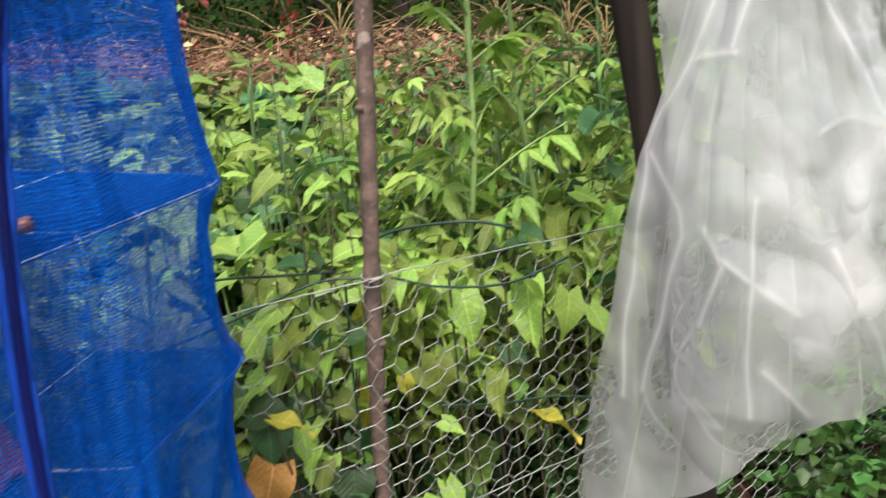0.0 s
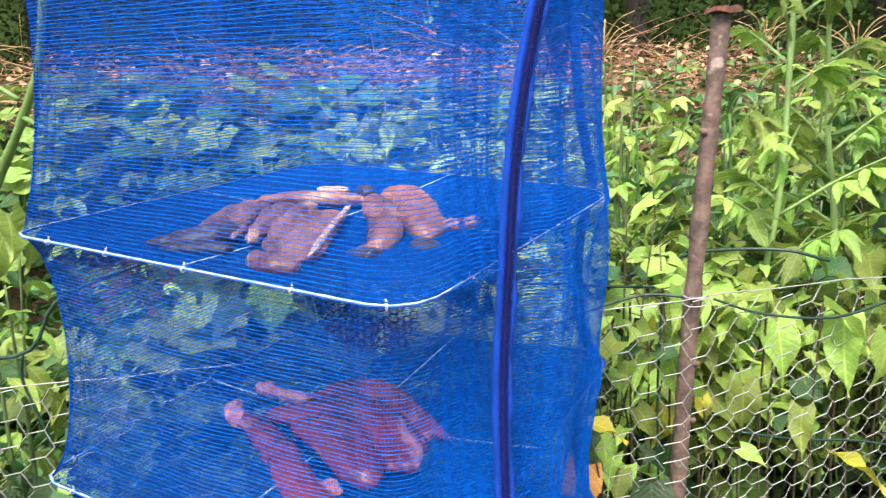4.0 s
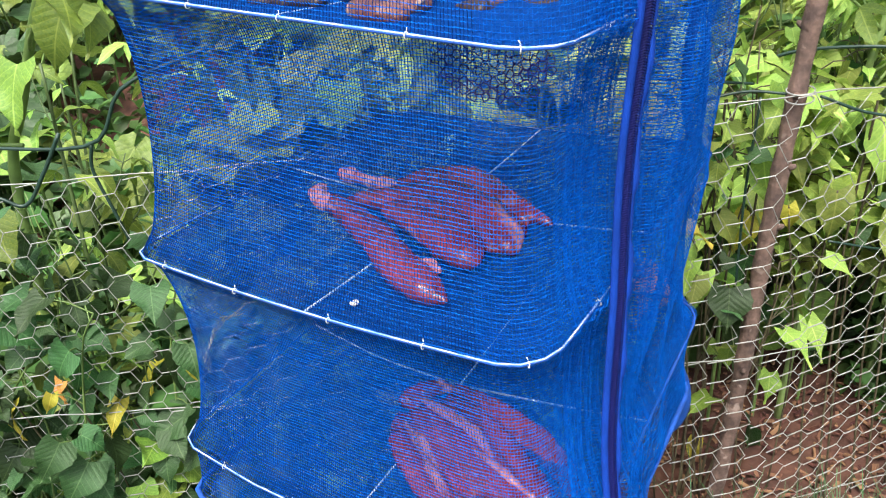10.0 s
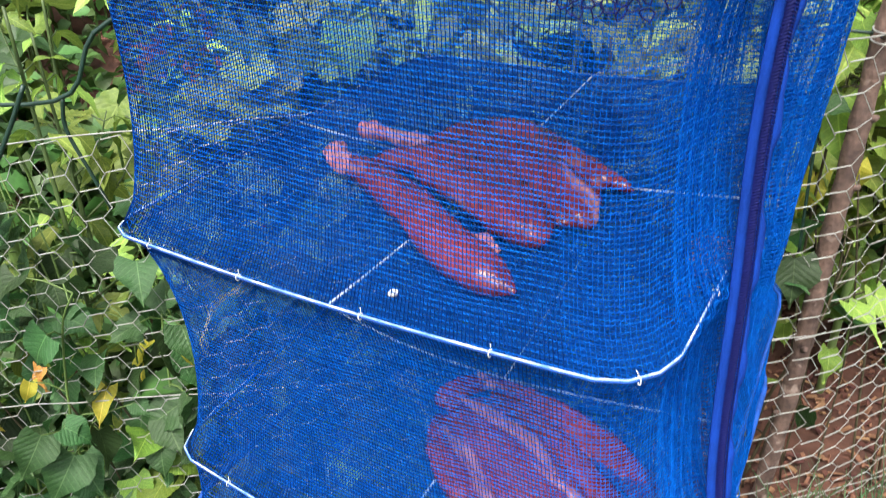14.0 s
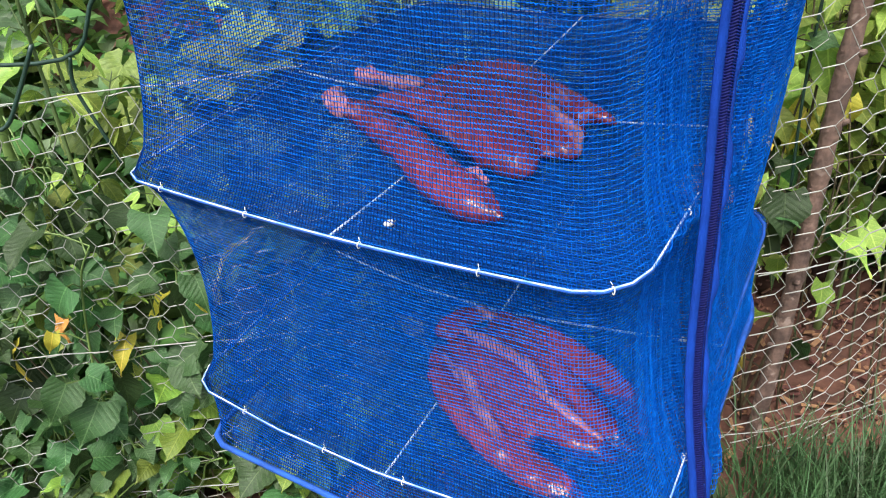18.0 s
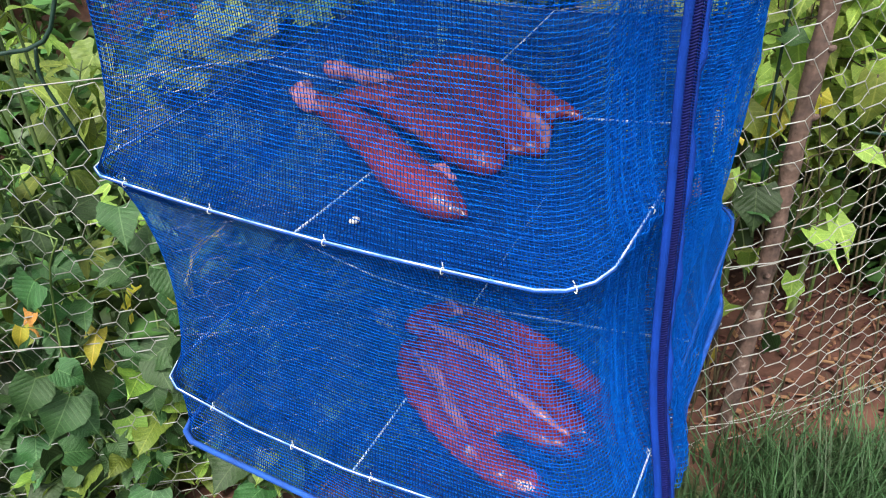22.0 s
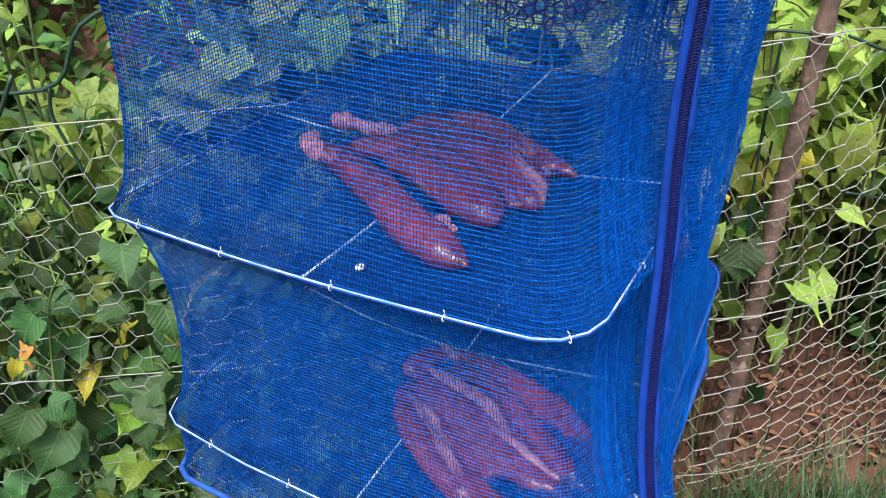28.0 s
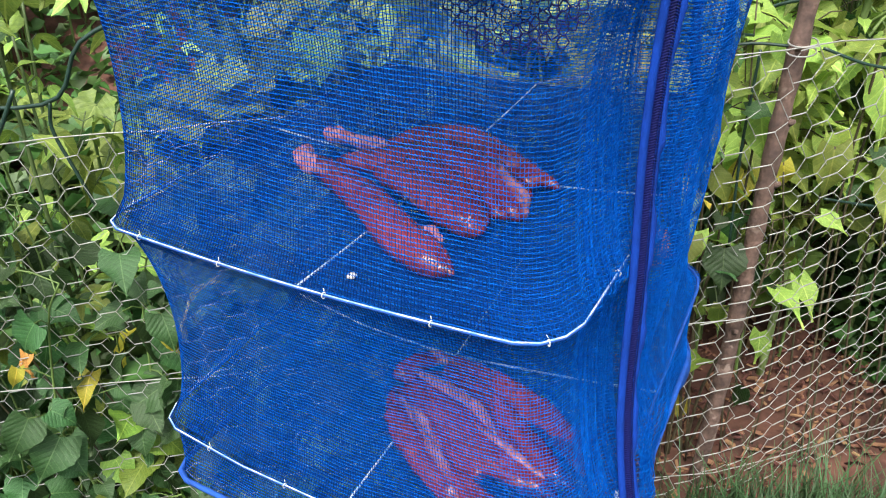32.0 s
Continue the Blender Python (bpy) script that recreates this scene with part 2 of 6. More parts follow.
def upright_grain(mat):
    """Draws a material's pattern out along z."""
    n, l = mat.node_tree.nodes, mat.node_tree.links
    tc = next(k for k in n if k.type == "TEX_COORD")
    mp = n.new("ShaderNodeMapping")
    mp.inputs["Scale"].default_value = (1.0, 1.0, 0.08)
    ends = [k.to_socket for k in tc.outputs["Object"].links]
    l.new(tc.outputs["Object"], mp.inputs["Vector"])
    for e in ends:
        l.new(mp.outputs[0], e)


upright_grain(M["post"])
fibres(M["meat_red"], -33)
fibres(M["meat_tan"], -55)


def plastic_sheet():
    """Thin clear film: cloudy in patches, whitened along its creases to paint in their highlights."""
    m = bpy.data.materials.new("clear_plastic_sheet")
    m.use_nodes = True
    n, l = m.node_tree.nodes, m.node_tree.links
    for k in list(n):
        if k.type != "OUTPUT_MATERIAL":
            n.remove(k)
    out = n["Material Output"]
    clear, gloss, milk, milk2 = n.new("ShaderNodeBsdfTransparent"), n.new("ShaderNodeBsdfGlossy"), n.new("ShaderNodeBsdfDiffuse"), n.new("ShaderNodeBsdfTranslucent")
    clear.inputs["Color"].default_value = (0.92, 0.935, 0.93, 1)
    gloss.inputs["Roughness"].default_value = 0.18
    gloss.inputs["Color"].default_value = (1, 1, 1, 1)
    milk.inputs["Color"].default_value = (0.82, 0.785, 0.79, 1)
    milk2.inputs["Color"].default_value = (0.8, 0.765, 0.775, 1)
    tc, no, fine = n.new("ShaderNodeTexCoord"), n.new("ShaderNodeTexNoise"), n.new("ShaderNodeTexNoise")
    no.inputs["Scale"].default_value, no.inputs["Detail"].default_value = 9, 3
    fine.inputs["Scale"].default_value, fine.inputs["Detail"].default_value = 26, 4
    for k in (no, fine):
        l.new(tc.outputs["Object"], k.inputs["Vector"])
    bp = n.new("ShaderNodeBump")
    bp.inputs["Strength"].default_value, bp.inputs["Distance"].default_value = 0.12, 0.003
    l.new(fine.outputs["Fac"], bp.inputs["Height"])
    l.new(bp.outputs[0], gloss.inputs["Normal"])
    a, b, c = n.new("ShaderNodeMixShader"), n.new("ShaderNodeMixShader"), n.new("ShaderNodeMixShader")
    a.inputs[0].default_value = 0.5
    l.new(milk.outputs[0], a.inputs[1])
    l.new(milk2.outputs[0], a.inputs[2])
    haze = n.new("ShaderNodeMapRange")
    haze.inputs["From Min"].default_value, haze.inputs["From Max"].default_value = 0.4, 0.62
    haze.inputs["To Min"].default_value, haze.inputs["To Max"].default_value = 0.25, 0.44
    l.new(no.outputs["Fac"], haze.inputs["Value"])
    # fold highlights, put into the colour as extra whiteness
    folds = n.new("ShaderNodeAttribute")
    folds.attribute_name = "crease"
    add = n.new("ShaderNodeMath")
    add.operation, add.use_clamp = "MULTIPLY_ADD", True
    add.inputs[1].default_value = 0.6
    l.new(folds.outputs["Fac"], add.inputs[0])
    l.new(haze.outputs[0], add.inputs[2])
    thin = n.new("ShaderNodeAttribute")  # thinner film is less cloudy
    thin.attribute_name = "thinness"
    weak = n.new("ShaderNodeMath")
    weak.operation, weak.use_clamp = "SUBTRACT", True
    l.new(add.outputs[0], weak.inputs[0])
    l.new(thin.outputs["Fac"], weak.inputs[1])
    l.new(weak.outputs[0], b.inputs[0])
    l.new(clear.outputs[0], b.inputs[1])
    l.new(a.outputs[0], b.inputs[2])
    fr = n.new("ShaderNodeLayerWeight")  # both sides of the film shine alike
    fr.inputs["Blend"].default_value = 0.5
    rise = n.new("ShaderNodeMath")
    rise.operation = "POWER"
    rise.inputs[1].default_value = 2.6
    l.new(fr.outputs["Facing"], rise.inputs[0])
    half = n.new("ShaderNodeMath")
    half.operation, half.use_clamp = "MULTIPLY_ADD", True
    half.inputs[1].default_value, half.inputs[2].default_value = 0.8, 0.055
    l.new(rise.outputs[0], half.inputs[0])
    l.new(half.outputs[0], c.inputs[0])
    l.new(b.outputs[0], c.inputs[1])
    l.new(gloss.outputs[0], c.inputs[2])
    l.new(c.outputs[0], out.inputs["Surface"])
    return m


M["plastic"] = plastic_sheet()


# ---- mesh helpers ----
def mesh_from(name, verts, faces, mat, smooth=True):
    me = bpy.data.meshes.new(name)
    me.from_pydata([tuple(v) for v in verts], [], faces)
    if smooth:
        me.polygons.foreach_set("use_smooth", [True] * len(me.polygons))
    me.materials.append(mat)
    me.update()
    return me


def put(name, me, parent=None, label="", kind="", m=None):
    ob = new(name, me)
    if m is not None:
        ob.matrix_basis = m
    if parent is not None:
        ob.parent = parent
    return tagged(ob, label=label, kind=kind)


def thing(name, label, category, group="", kind="", at=(0, 0, 0)):
    ob = new(name)
    ob.location = at
    ob.empty_display_size = 0.05
    return tagged(ob, label, category, group, kind)


class Tubes:
    """Collects round or flat strands in one mesh."""

    def __init__(self):
        self.v, self.f = [], []

    def strand(self, pts, radius, sides=5, closed=False, caps=True, flat=1.0):
        pts = [Vector(p) for p in pts]
        n = len(pts)
        rad = radius if callable(radius) else (lambda u: radius)
        base = len(self.v)
        up = None
        for i, p in enumerate(pts):
            a = pts[(i - 1) % n] if (closed or i > 0) else pts[i]
            b = pts[(i + 1) % n] if (closed or i < n - 1) else pts[i]
            d = (b - a)
            d = d.normalized() if d.length > 1e-9 else Vector((0, 0, 1))
            if up is None:
                up = d.orthogonal().normalized()
            else:
                up = up - d * up.dot(d)
                up = up.normalized() if up.length > 1e-6 else d.orthogonal().normalized()
            side = d.cross(up)
            r = rad(i / max(1, n - 1))
            for k in range(sides):
                w = 2 * math.pi * k / sides
                self.v.append(p + up * (math.cos(w) * r) + side * (math.sin(w) * r * flat))
        rings = n if closed else n - 1
        for i in range(rings):
            j = (i + 1) % n
            for k in range(sides):
                k2 = (k + 1) % sides
                self.f.append((base + i * sides + k, base + i * sides + k2, base + j * sides + k2, base + j * sides + k))
        if caps and not closed:
            self.f.append(tuple(base + k for k in reversed(range(sides))))
            self.f.append(tuple(base + (n - 1) * sides + k for k in range(sides)))

    def mesh(self, name, mat, smooth=True):
        return mesh_from(name, self.v, self.f, mat, smooth)


def curve_points(ctrl, n):
    """A smooth line through control points."""
    c = [Vector(p) for p in ctrl]
    c = [c[0] * 2 - c[1]] + c + [c[-1] * 2 - c[-2]]
    out = []
    seg = len(c) - 3
    for i in range(n + 1):
        x = min(i / n * seg, seg - 1e-6)
        k, u = int(x), x - int(x)
        p0, p1, p2, p3 = c[k:k + 4]
        out.append(0.5 * ((2 * p1) + (p2 - p0) * u + (2 * p0 - 5 * p1 + 4 * p2 - p3) * u * u + (3 * p1 - p0 - 3 * p2 + p3) * u ** 3))
    return out


# ---- ground ----
def behind(x, y):
    """Metres behind the fence line."""
    return (x - 0.475) * -0.56 + (y - 0.725) * 0.83


def ground_height(x, y):
    q = max(0.0, behind(x, y) - 0.5)
    rise = 0.318 * q if q < 3.5 else 1.113 + 0.10 * min(q - 3.5, 8)
    low = min(1.0, max(0.0, (0.05 - x) / 0.5)) * max(0.0, 1 - q / 1.5)
    return -0.01 + 0.012 * math.sin(3 * x + 1) * math.cos(2.3 * y) + rise - 0.16 * low


def build_ground():
    xs = sorted(set([-300, -120, -60, -30, -15, -8] + [round(-5 + 0.25 * i, 3) for i in range(41)] + [8, 15, 30, 60, 120, 300]))
    ys = sorted(set([-300, -120, -50, -20, -10, -5, -3] + [round(-2 + 0.2 * i, 3) for i in range(51)] + [9.5, 12, 16, 25, 50, 120, 300]))
    v, f = [], []
    for y in ys:
        for x in xs:
            v.append((x, y, ground_height(x, y) + 0.012 * noise.noise((x * 4, y * 4, 0))))
    w = len(xs)
    for j in range(len(ys) - 1):
        for i in range(w - 1):
            f.append((j * w + i, j * w + i + 1, (j + 1) * w + i + 1, (j + 1) * w + i))
    put("ground", mesh_from("ground", v, f, M["soil"]), None, "bare reddish-brown garden soil under plants", "structure")["category"] = "ground"


build_ground()


def lawn_tint():
    """The ground sheet is grassy in front of the fence and bare behind it."""
    n, l = M["soil"].node_tree.nodes, M["soil"].node_tree.links
    b = n["Principled BSDF"]
    old = b.inputs["Base Color"].links[0].from_socket
    tc, dot, no = n.new("ShaderNodeTexCoord"), n.new("ShaderNodeVectorMath"), n.new("ShaderNodeTexNoise")
    dot.operation = "DOT_PRODUCT"
    dot.inputs[1].default_value = (-0.56, 0.83, 0)
    l.new(tc.outputs["Object"], dot.inputs[0])
    no.inputs["Scale"].default_value = 7
    l.new(tc.outputs["Object"], no.inputs["Vector"])
    add = n.new("ShaderNodeMath")
    add.operation = "MULTIPLY_ADD"
    add.inputs[1].default_value = 0.5
    l.new(no.outputs["Fac"], add.inputs[0])
    l.new(dot.outputs["Value"], add.inputs[2])
    edge = n.new("ShaderNodeMapRange")
    edge.inputs["From Min"].default_value, edge.inputs["From Max"].default_value = 0.45, 0.55
    l.new(add.outputs[0], edge.inputs["Value"])
    mix = n.new("ShaderNodeMix")
    mix.data_type = "RGBA"
    mix.inputs["A"].default_value = (0.04, 0.058, 0.02, 1)
    l.new(edge.outputs[0], mix.inputs["Factor"])
    l.new(old, mix.inputs["B"])
    l.new(mix.outputs["Result"], b.inputs["Base Color"])


lawn_tint()

# ---- the hanging net dryer ----
W, R = 0.432, 0.04
RINGS = ((0.405, "bottom"), (0.456, "tray"), (0.684, "tray"), (0.908, "tray"), (1.300, "top"))
TILT = {0.405: (0.0, 0.12), 0.456: (0.0, 0.16), 0.684: (0.0, 0.14), 0.908: (-0.07, 0.09), 1.300: (0.0, 0.02)}


SHIFT = {0.405: 0.022, 0.456: 0.022}  # the lowest tray hangs a little to the east


def shift(base, y):
    return SHIFT.get(base, 0.0) * (1 - 0.9 * min(1.0, max(0.0, y / W)))


def ring_z(base, x, y):
    """Height of a rim over its own unshifted square."""
    tx, ty = TILT[base]
    z = base + tx * (x - W / 2) + ty * y + (0.003 if base == 0.908 else 0.0)
    if base == 0.684:
        z -= 0.007 * math.sin(math.pi * min(1.0, max(0.0, x / W)))
    if base == 0.456:
        z += 0.006 + 0.012 * max(0.0, 1 - x / 0.1) + 0.11 * max(0.0, x - 0.21)
    return z


CORNERS = (0.038, 0.05, 0.05, 0.022)  # front right, back right, back left, front left


def ring_line(n=200):
    """The rim's rounded square, as points at even steps from the front's left end."""
    raw = []
    for (cx, cy, start), r in zip(((W, 0, -90), (W, W, 0), (0, W, 90), (0, 0, 180)), CORNERS):
        ox, oy = (cx - r if cx else r), (cy - r if cy else r)
        for k in range(13):
            w = radians(start + 90 * k / 12)
            raw.append(Vector((ox + r * math.cos(w), oy + r * math.sin(w), 0)))
    for k in range(13):
        raw[-1 - k] += Vector((-0.008, -0.004, 0))
    raw = [raw[-1]] + raw
    lengths = [0.0]
    for p, q in zip(raw, raw[1:]):
        lengths.append(lengths[-1] + (q - p).length)
    out, k = [], 0
    for i in range(n):
        d = lengths[-1] * i / n
        while lengths[k + 1] < d:
            k += 1
        out.append(raw[k].lerp(raw[k + 1], (d - lengths[k]) / max(1e-9, lengths[k + 1] - lengths[k])))
    return out


RIM_LINE = ring_line()


ZIP_LINE = ((0.40, 0.462, 0.078), (0.43, 0.469, 0.083), (0.47, 0.465, 0.087), (0.55, 0.453, 0.097), (0.65, 0.445, 0.106), (0.75, 0.443, 0.110), (0.85, 0.444, 0.114),
            (0.95, 0.449, 0.118), (1.05, 0.459, 0.125), (1.15, 0.474, 0.138), (1.25, 0.492, 0.156), (1.30, 0.50, 0.165))


def zip_at(z):
    """The zip's place at a height."""
    for (a, ax, ay), (b, bx, by) in zip(ZIP_LINE, ZIP_LINE[1:]):
        if z <= b:
            u = max(0.0, (z - a) / (b - a))
            return Vector((ax + (bx - ax) * u, ay + (by - ay) * u, z))
    return Vector((ZIP_LINE[-1][1], ZIP_LINE[-1][2], z))


def section(s, inset=0.0):
    """A point on the rounded square at the share s of the way round, drawn in by inset."""
    x = (s % 1.0) * len(RIM_LINE)
    k = int(x) % len(RIM_LINE)
    p = RIM_LINE[k].lerp(RIM_LINE[(k + 1) % len(RIM_LINE)], x - int(x))
    centre = Vector((W / 2, W / 2, 0))
    return centre + (p - centre) * (1 - 2 * inset / W)


def step(a, b, x):
    u = min(1.0, max(0.0, (x - a) / (b - a)))
    return u * u * (3 - 2 * u)


def net_point(s, z_share):
    """A point of the net's skin: z_share counts the rings from the bottom up."""
    i = min(int(z_share), len(RINGS) - 2)
    u = z_share - i
    t = s % 1.0
    gap = min(0.24, RINGS[i + 1][0] - RINGS[i][0])
    slack = step(0.305, 0.36, t) * (1 - step(0.41, 0.50, t)) * (1 - 0.1 * step(2.6, 3.2, z_share)) * (0.3 + 0.7 * step(1.0, 2.0, z_share))  # the loose panel behind the zip
    belly = max(0.0, 4 * u * (1 - u)) ** (0.6 if i < 3 else 0.95)
    inset = 0.002 + (0.082 * gap) * belly * (1 - 0.8 * slack) - (0.012 + 0.02 * step(1.6, 3.0, z_share)) * slack * (1.0 if z_share > 0.5 else 0.4 + 1.2 * z_share)
    p = section(s, inset)
    fold = 0.003 * math.sin(s * 95 + 3 * math.sin(z_share * 2.1)) * (1.0 + 1.6 * slack) * (0.4 + 0.6 * belly)
    p += (p - Vector((W / 2, W / 2, 0))).normalized() * (fold if slack > 0.01 else fold * 0.4)
    lo, hi = RINGS[i][0], RINGS[i + 1][0]
    z = (1 - u) * ring_z(lo, p.x, p.y) + u * ring_z(hi, p.x, p.y)
    dx = (1 - u) * shift(lo, p.y) + u * shift(hi, p.y)
    near_zip = math.exp(-((t - 0.318) / 0.05) ** 2)  # the skin is drawn out to the zip, and gathered beside it
    pull = max(0.0, zip_at(z).x - W - dx - 0.003) * near_zip
    gather = 0.0035 * near_zip * math.sin(t * 520 + 2 * math.sin(z * 7)) * (0.4 + 0.6 * math.sin(z * 9 + t * 40) ** 2)
    return Vector((p.x + dx + pull + gather, p.y - 0.5 * gather, z))


dryer = thing("hanging_net_dryer", "blue mesh hanging food dryer with three wire-rimmed trays and a zip", "drying net", at=(0, 0, 0))


def build_net():
    pitch = 0.0034
    sides = (("front_net", -0.03, 0.22), ("right_net", 0.22, 0.47), ("back_net", 0.47, 0.72), ("left_net", 0.72, 0.97))
    top = len(RINGS) - 1
    levels = []
    for i in range(top):
        gap = RINGS[i + 1][0] - RINGS[i][0]
        n = round(gap / pitch)
        levels += [i + k / n for k in range(n)]
    levels.append(top - 1e-6)
    columns = []
    for i in range(top):
        n = 12 if RINGS[i + 1][0] - RINGS[i][0] > 0.1 else 5
        columns += [i + k / n for k in range(n)]
    columns.append(top - 1e-6)
    for name, s0, s1 in sides:
        t = Tubes()
        near = name in ("front_net", "right_net")
        m = 300 if near else 96
        for z in levels:
            wob, phase = random.uniform(-0.0003, 0.0003), random.uniform(0, 6.28)
            pts = []
            for k in range(m + 1):
                p = net_point(s0 + (s1 - s0) * k / m, z)
                p.z += wob + 0.0003 * math.sin(k * 0.3 * 96 / m + phase) + random.uniform(-0.0002, 0.0002) + (0.00028 * (1 if k % 2 else -1) if near else 0.0)
                pts.append(p)
            thick = random.uniform(0.00029, 0.00038) if near else random.uniform(0.00042, 0.00052)
            t.strand(pts, lambda u: thick * random.uniform(0.75, 1.3), 3, caps=False)
        if name == "back_net":
            rows = [z for z in levels if z > 0.2]
            for i, (za, zb) in enumerate(zip(rows, rows[1:])):
                if int(za) != int(zb):
                    continue
                m2 = 104
                pts = [net_point(s0 + (s1 - s0) * (k + random.uniform(-0.3, 0.3)) / m2, (za if (k + i) % 2 else zb) + random.uniform(-0.3, 0.3) * (zb - za)) for k in range(m2 + 1)]
                t.strand(pts, 0.00017, 3, caps=False)
        net = put(name, t.mesh(name, M["net"]), dryer, "blue knitted plastic netting", "stuff")
        t = Tubes()
        n = round(W / 0.0029)
        for k in range(n):
            s = s0 + (s1 - s0) * (k + 0.5 + random.uniform(-0.12, 0.12)) / n
            t.strand([net_point(s, z) for z in columns], 0.00035 if name == "front_net" else 0.0002, 3, caps=False)
        put("net_threads", t.mesh("net_threads", M["net_cross"] if name == "front_net" else M["net"]), net, "thin upright threads of the netting", "stuff")

    # the net is doubled where it is sewn to the zip
    for s0, s1 in ((0.272, 0.313), (0.325, 0.372)):
        t = Tubes()
        for z in levels:
            pts = []
            for k in range(41):
                p = net_point(s0 + (s1 - s0) * k / 40, min(z + 0.4 * pitch / 0.23, top - 1e-6))
                pts.append(p + Vector((-0.005 + 0.0015 * math.sin(k * 0.9), 0.003, 0.0004 * (1 if k % 2 else -1))))
            t.strand(pts, random.uniform(0.0004, 0.0006), 3, caps=False)
        for k in range(14):
            s = s0 + (s1 - s0) * (k + random.uniform(0.2, 0.8)) / 14
            t.strand([net_point(s, z) + Vector((-0.004, 0.002, 0)) for z in columns], 0.0004, 3, caps=False)
        put("zip_facing", t.mesh("zip_facing", M["net"]), dryer, "doubled blue netting beside the zip", "stuff")


build_net()


def build_trays():
    pitch = 0.004
    for base, what in RINGS:
        if what == "top":
            continue
        t = Tubes()
        sag = 0.007 if what == "tray" else 0.006
        dx = lambda y: shift(base, y)
        edge = R

        def z_at(x, y):
            u, v = x / W, y / W
            return ring_z(base, x, y) - sag * 16 * u * (1 - u) * v * (1 - v) * 0.9

        n = round(W / 0.0028)
        for k in range(1, n):
            c = k * 0.0028 + random.uniform(-0.0004, 0.0004)
            off = max(0.0, edge - min(c, W - c))
            trim = edge - math.sqrt(max(0.0, edge * edge - off * off)) if off > 0 else 0.0
            a, b = trim, W - trim
            t.strand([(dx(c) + a + (b - a) * i / 14, c, z_at(a + (b - a) * i / 14, c)) for i in range(15)], 0.00054, 3, caps=False)
            t.strand([(dx(a + (b - a) * i / 14) + c, a + (b - a) * i / 14, z_at(c, a + (b - a) * i / 14)) for i in range(15)], 0.00034, 3, caps=False)
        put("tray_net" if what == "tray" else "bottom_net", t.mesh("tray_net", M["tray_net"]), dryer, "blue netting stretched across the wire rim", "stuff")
        ring = [section(i / 96) for i in range(96)]
        ring = [Vector((p.x + dx(p.y), p.y, ring_z(base, p.x, p.y))) for p in ring]
        t = Tubes()
        hidden = what == "tray" and base < 0.8  # behind the zip the wire runs inside its sleeve
        if hidden:
            t.strand(ring[50:] + ring[:31], 0.00065, 8)
        else:
            t.strand(ring, 0.0007 if what == "tray" else 0.003, 8, closed=True)
        rim = put("tray_rim" if what == "tray" else "bottom_piping", t.mesh("tray_rim", M["rim"] if what == "tray" else M["piping"]), dryer,
                  "white coated wire rim wrapped in blue netting" if what == "tray" else "blue fabric piping")
        if what != "tray":
            continue
        # blue sleeve that wraps the wire from below
        t = Tubes()
        t.strand([p - Vector((0, 0, 0.0011)) for p in ring], 0.0011, 6, closed=True)
        if hidden:
            t.strand(ring[30:52], 0.0017, 6)
        put("rim_sleeve", t.mesh("rim_sleeve", M["piping"]), dryer, "blue netting sleeve round the rim")
        # stitched ties
        knot = Tubes()
        knot.strand([(0.0022 * math.cos(w), 0, 0.0024 * math.sin(w) - 0.001) for w in [i * math.pi / 5 for i in range(10)]], 0.0004, 4, closed=True)
        knot.strand([(0.001, 0, 0.002), (0.002, 0.001, 0.004)], 0.0003, 4)
        tie_mesh = knot.mesh("tie", M["thread"])
        for i in range(18):
            s = (i + 0.35 + random.uniform(-0.15, 0.15)) / 18
            if hidden and 0.31 < s < 0.54:
                continue
            p, q = section(s), section(s + 0.004)
            tie = put("tie", tie_mesh, rim)
            tie.location = (p.x + dx(p.y), p.y, ring_z(base, p.x, p.y))
            tie.rotation_euler = (0, 0, math.atan2(q.y - p.y, q.x - p.x) + math.pi / 2)
        # cross seams under the tray
        for name, line in (("cross_wire", [(W / 2, v, 0) for v in np.linspace(0, W, 15)]), ("cross_wire", [(v, W / 2, 0) for v in np.linspace(0, W, 15)])):
            t = Tubes()
            t.strand([(x + dx(y), y, z_at(x, y) - 0.0005) for x, y, _ in line], 0.0011, 5)
            put(name, t.mesh(name, M["rim"]), dryer)


build_trays()


